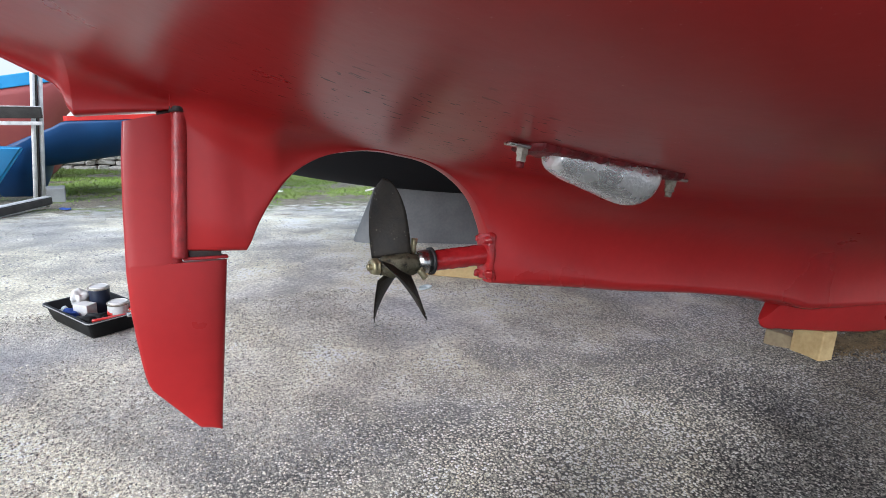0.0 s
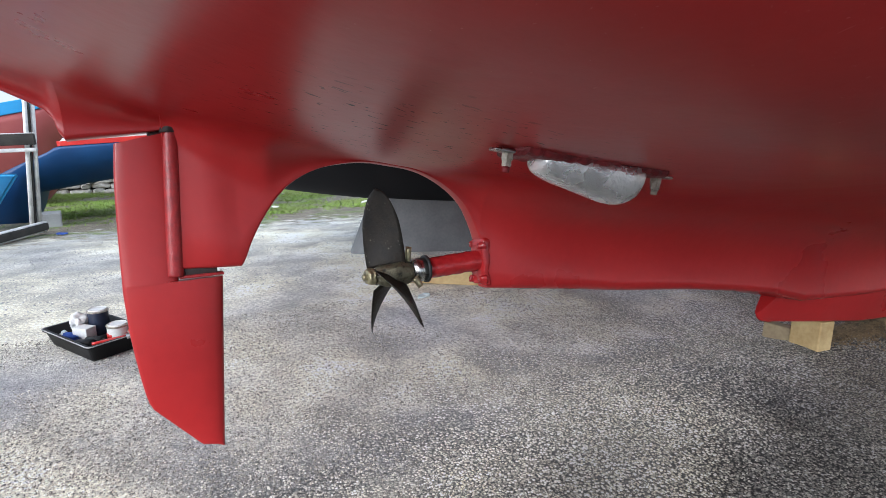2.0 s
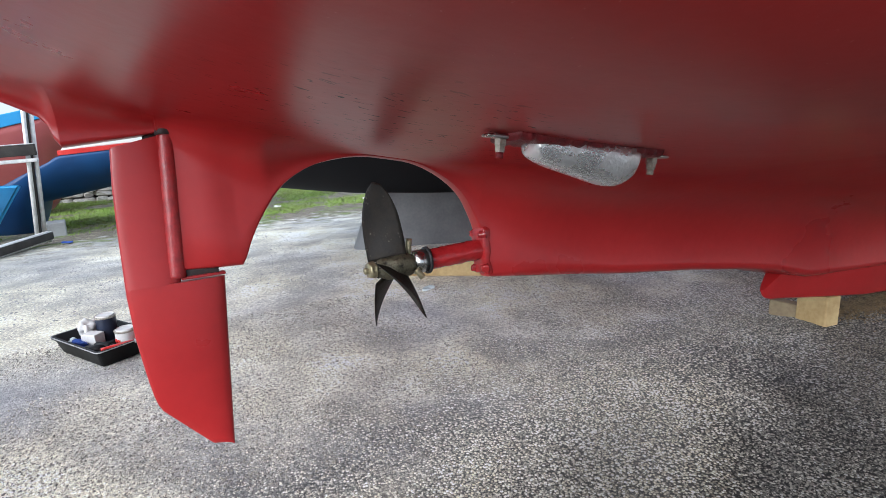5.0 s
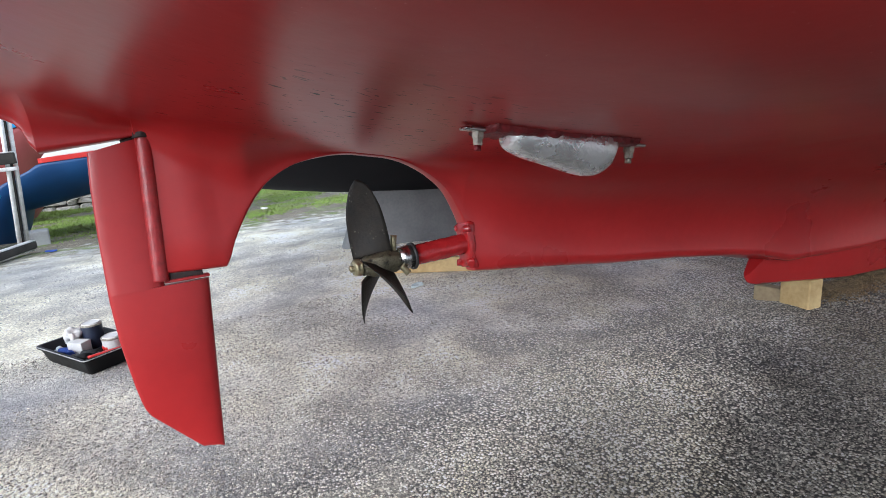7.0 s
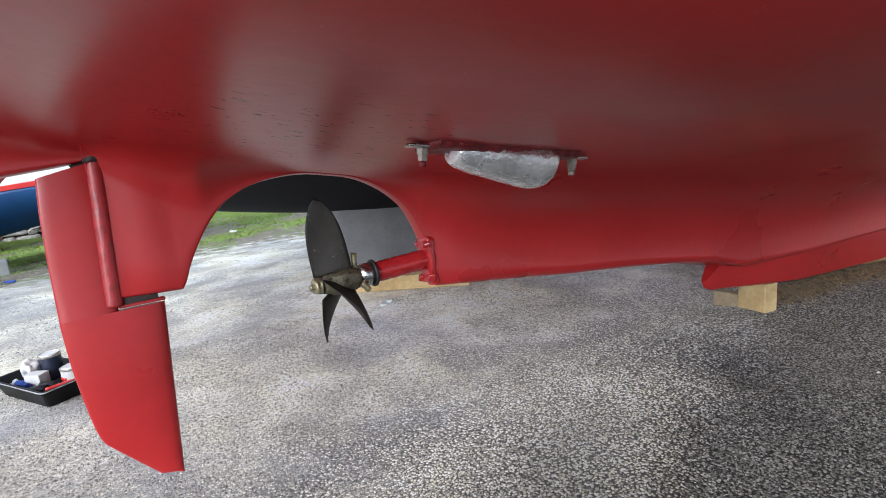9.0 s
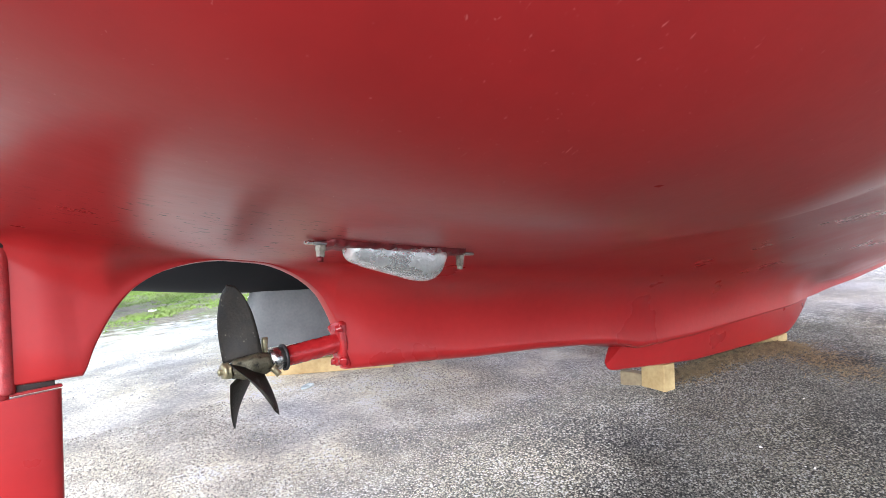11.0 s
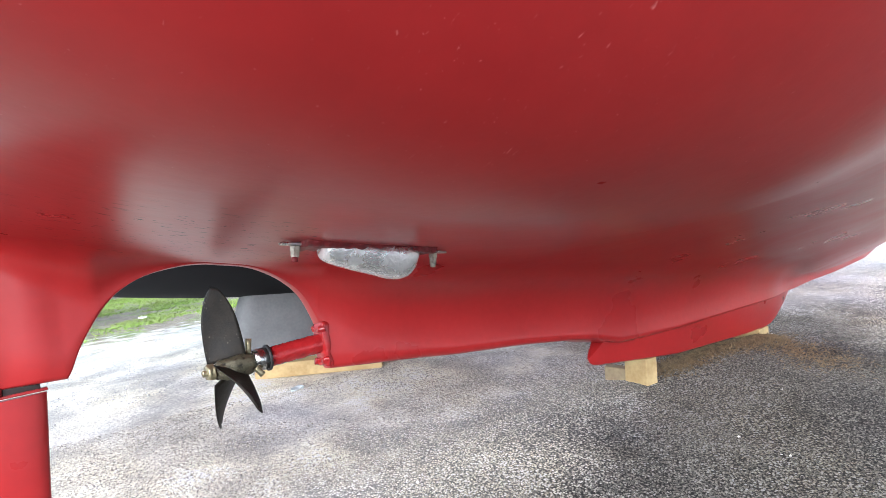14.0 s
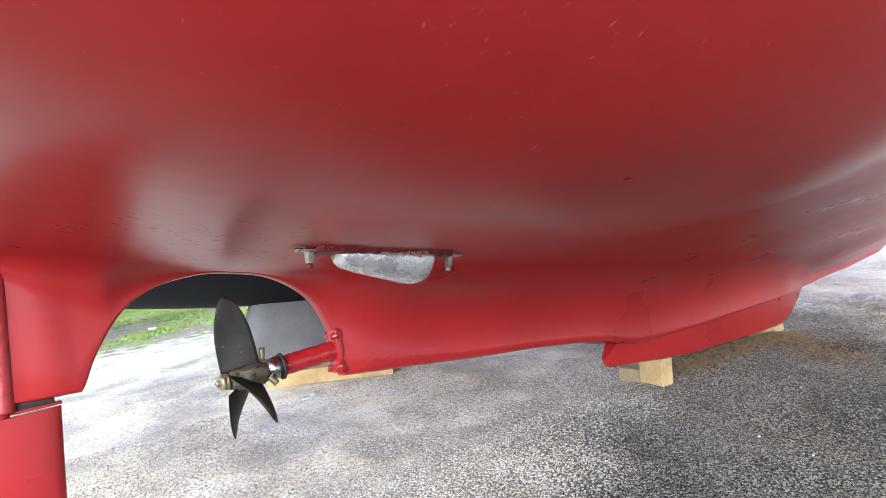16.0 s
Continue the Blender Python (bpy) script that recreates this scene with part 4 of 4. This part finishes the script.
def scrap(m, sx, sy, mat, label, seed):
    bm = bmesh.new()
    rnd = random.Random(seed)
    ring = [(sx * math.cos(a) * rnd.uniform(0.6, 1.1), sy * math.sin(a) * rnd.uniform(0.6, 1.1)) for a in [2 * math.pi * k / 9 for k in range(9)]]
    top = [bm.verts.new((x, y, 0.006 + rnd.uniform(0, 0.012))) for x, y in ring]
    bot = [bm.verts.new((x, y, 0.002)) for x, y in ring]
    bm.faces.new(top)
    bm.faces.new(bot[::-1])
    for i in range(9):
        bm.faces.new((bot[i], bot[(i + 1) % 9], top[(i + 1) % 9], top[i]))
    ob = part("litter_scrap", bm, mat, smooth=False)
    ob.matrix_world = m
    tagged(ob, label, "litter", "scraps on the ground")


def on_ground(x, y, dz=0.0, rz=0.0):
    return pose(x, y, ground_z(x, y) + dz, 0, 0, rz)


scrap(on_ground(1.0, 1.43, 0, 20), 0.045, 0.028, M_PAPER, "torn pale blue paper scrap on gravel", 3)
scrap(on_ground(-1.30, 4.85, 0.01, 10), 0.055, 0.05, M_BLUECLOTH, "crumpled bright blue plastic scrap", 4)
scrap(on_ground(-0.55, 6.6, 0.02, 15), 0.28, 0.07, M_WHITEHULL, "flat white scrap in the grass", 5)
scrap(on_ground(0.75, 6.0, 0.05, 15), 0.05, 0.06, M_WHITEHULL, "small white scrap in the grass", 6)
bm = bmesh.new()
tube(bm, (-0.16, 0, 0.06), (0.16, 0, 0.12), 0.012, n=8, rings=3)
ob = part("stick", bm, M_WHITEHULL)
ob.matrix_world = on_ground(2.0, 5.95, 0, 10)
tagged(ob, "pale stick lying at the edge of the grass", "stick")

bm = bmesh.new()
box(bm, (0.24, 0.24, 0.17), pose(0, 0, 0.085), 0.012)
roughen(bm, 0.006, 5)
ob = part("concrete_block", bm, M_CONC, smooth=False)
ob.matrix_world = on_ground(-1.60, 5.75, -0.02, 12)
tagged(ob, "small grey concrete block in the grass", "concrete block")


# ---- boats behind ----
def band(bm, x0, x1, lo, hi, wid, yc, n=40, m=14):
    """A slice of a hull between two height lines, rounded across."""
    rings = []
    for i in range(n + 1):
        x = x0 + (x1 - x0) * i / n
        a, b, w = lo(x), hi(x), wid(x)
        ring = []
        for k in range(m):
            t = k / (m - 1)
            ring.append((x, yc - w * (0.35 + 0.65 * math.sin(t * math.pi / 2) ** 0.7 if a < b - 0.2 else 1.0), a + (b - a) * t))
        for k in range(m):
            t = 1 - k / (m - 1)
            ring.append((x, yc + w * (0.35 + 0.65 * math.sin(t * math.pi / 2) ** 0.7 if a < b - 0.2 else 1.0), a + (b - a) * t))
        rings.append(ring)
    loft(bm, rings)


def blue_boat():
    boat = empty("moored_yacht", pose(-0.09, 6.6, 0), "blue-bottomed yacht with red boot stripe and white topsides on land", "boat")
    wid = lambda x: 0.75 * math.sqrt(max(0.02, 1 - ((x + 0.75) / 1.9) ** 2))
    stripe = lambda x: 0.665 + (x + 1.35) * 0.067
    low = lambda x: ramp_at(x, [(-2.55, -0.30), (-1.88, -0.27), (-1.80, -0.22), (-1.70, 0.13), (-0.83, 0.285), (0.2, 0.44), (0.5, 0.6)])
    high = lambda x: min(stripe(x), ramp_at(x, [(-2.55, 0.10), (-2.15, 0.27), (-1.75, 0.47), (-1.42, 0.62), (-1.30, 0.74), (0.5, 0.9)]))
    bm = bmesh.new()
    band(bm, -2.5, 0.45, low, lambda x: max(high(x), low(x) + 0.02), wid, 0)
    part("bottom", bm, M_BLUEHULL, boat, "blue antifouling")
    bm = bmesh.new()
    band(bm, -1.36, 0.46, stripe, lambda x: stripe(x) + 0.05, lambda x: wid(x) + 0.006, 0)
    part("boot_stripe", bm, M_REDSTRIPE, boat, "red boot stripe")
    bm = bmesh.new()
    band(bm, -1.33, 0.47, lambda x: stripe(x) + 0.05, lambda x: stripe(x) + 0.05 + ramp_at(x, [(-1.33, 0.0), (-1.26, 0.07), (-1.12, 0.16), (0.5, 0.185)]), lambda x: wid(x), 0)
    part("topside", bm, M_WHITEHULL, boat, "white topsides")
    bm = bmesh.new()
    slab([(-2.45, 0.42), (-1.68, 0.40), (-2.04, -0.14), (-2.20, -0.28), (-2.6, -0.28)], 0.09, bm, -0.98)
    bmesh.ops.bevel(bm, geom=bm.edges[:], offset=0.02, segments=2, affect='EDGES')
    part("bilge_keel", bm, M_SKYBLUE, boat, "bright sky-blue fin")


blue_boat()


def red_boat():
    boat = empty("laid_up_yacht", pose(0, 9.3, 0), "faded red yacht hull with sky-blue rail, ashore", "boat")
    wid = lambda x: 1.0 * math.sqrt(max(0.03, 1 - ((x + 4.2) / 3.2) ** 2))
    rail = lambda x: 0.975 + (x + 2.7) * 0.235
    bm = bmesh.new()
    band(bm, -7.2, -1.2, lambda x: ramp_at(x, [(-7.2, 0.1), (-4.2, -0.45), (-2.9, -0.40), (-2.3, -0.28), (-2.08, 0.42), (-1.2, 0.75)]), rail, wid, 0)
    part("topside", bm, M_PINKHULL, boat, "faded red topsides")
    bm = bmesh.new()
    band(bm, -7.2, -1.19, rail, lambda x: rail(x) + 0.17, lambda x: wid(x) + 0.012, 0)
    part("rail_stripe", bm, M_SKYBLUE, boat, "sky-blue sheer stripe")


red_boat()


def boat_stand():
    st = empty("boat_stand", pose(-0.17, 5.15, ground_z(-1.6, 5.15)), "galvanised tube and grey timber boat stand", "boat stand")
    # the close pair of bright tubes stands for a channel's lit flanges
    for dx, dy in ((0.0, 0.0), (0.052, 0.05), (-1.9, 0.0)):
        bm = bmesh.new()
        tube(bm, (-1.435 + dx, dy, 0.0), (-1.29 + dx * 0.9, dy, 1.75), 0.019, n=14)
        part("post", bm, M_GALV, st, "bright galvanised tube")
    # dark plate puts the shade between the channel flanges into colour
    bm = bmesh.new()
    d = Vector((-1.27, 0.035, 1.75)) - Vector((-1.413, 0.035, 0.0))
    box(bm, (0.05, 0.012, d.length), Matrix.Translation((-1.3415, 0.035, 0.875)) @ d.to_track_quat('Z', 'Y').to_matrix().to_4x4(), 0.003)
    part("web_plate", bm, M_OLDWOOD, st, "dark plate standing for the shaded channel web")
    for a, b, h, mat in (((-3.6, -0.07, 0.825), (-1.28, -0.07, 0.895), 0.10, M_OLDWOOD), ((-3.6, -0.05, 0.73), (-1.28, -0.05, 0.80), 0.035, M_GALV),
                         ((-1.84, -1.75, 0.10), (-1.30, -0.09, 0.08), 0.065, M_OLDWOOD), ((-1.85, -1.75, 0.140), (-1.31, -0.09, 0.120), 0.012, M_GALV), ((-1.88, -1.75, 0.055), (-1.34, -0.09, 0.035), 0.022, M_GALV), ((-3.6, -0.075, 0.881), (-1.28, -0.075, 0.951), 0.010, M_GALV)):
        bm = bmesh.new()
        a, b = Vector(a), Vector(b)
        d = b - a
        box(bm, (d.length, 0.06, h), Matrix.Translation((a + b) / 2) @ d.to_track_quat('X', 'Z').to_matrix().to_4x4(), 0.006)
        part("crossbeam", bm, mat, st)
    bm = bmesh.new()
    tube(bm, (-1.33, -0.1, 0.10), (-1.31, -0.1, 0.02), 0.02, n=10)
    part("bolt", bm, M_GALV, st)


boat_stand()


# ---- grass, straw and loose stones ----
def triangles(name, verts, faces, mat, label, cat):
    me = bpy.data.meshes.new(name)
    me.from_pydata(verts.tolist(), [], faces.tolist())
    me.materials.append(mat)
    ob = new(name, me)
    return tagged(ob, label, cat, kind="stuff")


def grass():
    rng = np.random.default_rng(4)
    n = 90000
    x = rng.uniform(-3.6, 2.9, n)
    y = 4.7 + 7.0 * rng.uniform(0, 1, n) ** 1.5
    keep = [k for k in range(n) if noise.noise(Vector((x[k] * 0.9, y[k] * 0.7, 7))) + 0.35 * noise.noise(Vector((x[k] * 4, y[k] * 3, 2))) + 0.08 * (y[k] - 6.4) > 0.15 + rng.normal(0, 0.12)]
    x, y = x[keep], y[keep]
    n = len(x)
    z = np.array([ground_z(a, b) for a, b in zip(x, y)])
    h = rng.uniform(0.008, 0.028, n) * (1 + 0.10 * (y - 5))
    a = rng.uniform(0, 2 * np.pi, n)
    w = rng.uniform(0.003, 0.007, n) * 1.5
    lx, ly = rng.normal(0, 0.03, n), rng.normal(0, 0.03, n)
    p = np.stack([np.stack([x - w * np.cos(a), y - w * np.sin(a), z], 1), np.stack([x + w * np.cos(a), y + w * np.sin(a), z], 1), np.stack([x + lx, y + ly, z + h], 1)], 1).reshape(-1, 3)
    triangles("grass", p, np.arange(3 * n).reshape(-1, 3), M_GRASS, "patchy short green grass along the yard edge", "grass")


def stones(name, count, region, size, seed, mat, label, drift=0.0):
    """Loose angular stones on the ground; with drift they thin out in uneven patches."""
    rng = np.random.default_rng(seed)
    x = rng.uniform(region[0], region[1], count)
    y = rng.uniform(region[2], region[3], count)
    if drift:
        lay = np.array([noise.noise(Vector((a * 1.6, b * 2.4, 5))) + 0.5 * noise.noise(Vector((a * 5, b * 6, 2))) for a, b in zip(x, y)])
        keep = lay - drift * np.clip((y - 0.35) / 0.8, 0, 1) > rng.uniform(-0.75, 0.15, count)
        x, y = x[keep], y[keep]
        count = len(x)
    s = size[0] * (size[1] / size[0]) ** (rng.uniform(0, 1, count) ** 2.2)
    z = np.array([ground_z(a, b) for a, b in zip(x, y)]) + s * 0.15
    base = np.array([(1, 0, 0), (-1, 0, 0), (0, 1, 0), (0, -1, 0), (0, 0, 0.75), (0, 0, -0.5)], float)
    tri = np.array([(0, 2, 4), (2, 1, 4), (1, 3, 4), (3, 0, 4), (2, 0, 5), (1, 2, 5), (3, 1, 5), (0, 3, 5)])
    ang = rng.uniform(0, 2 * np.pi, count)
    c, sn = np.cos(ang), np.sin(ang)
    jit = base[None] * rng.uniform(0.55, 1.2, (count, 6, 1)) + rng.normal(0, 0.12, (count, 6, 3))
    v = np.stack([c[:, None] * jit[..., 0] - sn[:, None] * jit[..., 1], sn[:, None] * jit[..., 0] + c[:, None] * jit[..., 1], jit[..., 2]], -1) * s[:, None, None]
    v += np.stack([x, y, z], 1)[:, None, :]
    triangles(name, v.reshape(-1, 3), (np.arange(count)[:, None, None] * 6 + tri[None]).reshape(-1, 3), mat, label, "gravel")


def straw():
    """Fine brown fibres and grit, heaped along the keel and spilt beside the fore block."""
    rng = np.random.default_rng(9)
    n = 15000
    t = rng.uniform(0, 1, n)
    x = 2.22 + 1.02 * t + rng.normal(0, 0.04, n)
    y = 0.10 - 0.03 * (x - 2.2) + rng.normal(0, 0.045, n)
    spill = rng.uniform(0, 1, n)
    far = spill < 0.13
    u = rng.uniform(0, 1, n)
    x = np.where(far, 3.20 - 0.22 * u + rng.normal(0, 0.13, n), x)
    y = np.where(far, 0.04 - 0.40 * u ** 1.5 + rng.normal(0, 0.07, n), y)
    z = np.array([ground_z(a, b) for a, b in zip(x, y)]) + rng.uniform(0.0, 0.016, n) * rng.uniform(0, 1, n)
    a = rng.uniform(0, 2 * np.pi, n)
    ln, w = rng.uniform(0.003, 0.013, n), rng.uniform(0.0008, 0.0026, n)
    d = np.stack([np.cos(a), np.sin(a), rng.normal(0, 0.3, n)], 1) * ln[:, None]
    s = np.stack([-np.sin(a), np.cos(a), 0 * a], 1) * w[:, None]
    c = np.stack([x, y, z + 0.003], 1)
    p = np.stack([c - d - s, c - d + s, c + d + s, c + d - s], 1).reshape(-1, 3)
    triangles("straw_litter", p, np.arange(4 * n).reshape(-1, 4), M_STRAW, "dry brown straw-like litter heaped beside the keel blocks", "straw")


grass()
straw()
stones("gravel_near", 230000, (-0.9, 3.9, -0.9, 1.5), (0.0022, 0.0055), 1, M_PEBBLE, "loose pale and grey gravel", 0.35)
stones("gravel_far", 16000, (-1.8, 5.0, 1.8, 4.8), (0.003, 0.009), 2, M_FARGRIT, "scattered gravel stones")
stones("loose_stones", 70, (-1.2, 3.4, -0.6, 4.2), (0.006, 0.013), 5, M_CHALK, "a few larger pale stones on the gravel")


# ---- dry-stone wall ----
def stone_wall():
    wall = empty("wall_north", pose(-2.2, 12.0, -0.52), "low dry-stone wall of rough pale stones", "wall", kind="structure")
    bm = bmesh.new()
    box(bm, (5.6, 0.3, 1.0), pose(0, 0.25, 0.5), 0)
    part("wall_core", bm, M_OLDWOOD, wall, "dark earth core", smooth=False)
    rnd = random.Random(11)
    shapes = []
    for k in range(6):
        bm = bmesh.new()
        box(bm, (1, 1, 1), Matrix(), 0.16, 1)
        for v in bm.verts:
            v.co += noise.noise_vector(v.co * 1.5 + Vector((k * 5, 0, 0))) * 0.16
        me = bpy.data.meshes.new("stone")
        bm.to_mesh(me)
        bm.free()
        me.materials.append(M_STONE)
        shapes.append(me)
    z = 0.0
    while z < 1.0:
        h = rnd.uniform(0.09, 0.17)
        x = -2.8
        while x < 2.8:
            w = rnd.uniform(0.16, 0.42)
            ob = new("stone", rnd.choice(shapes))
            ob.parent = wall
            ob.matrix_local = pose(x + w / 2, rnd.uniform(-0.03, 0.03), z + h / 2, rnd.uniform(-4, 4), rnd.uniform(-5, 5), rnd.uniform(-5, 5)) @ Matrix.Diagonal((w * 0.95, 0.3, h * 0.93, 1))
            x += w
        z += h


stone_wall()
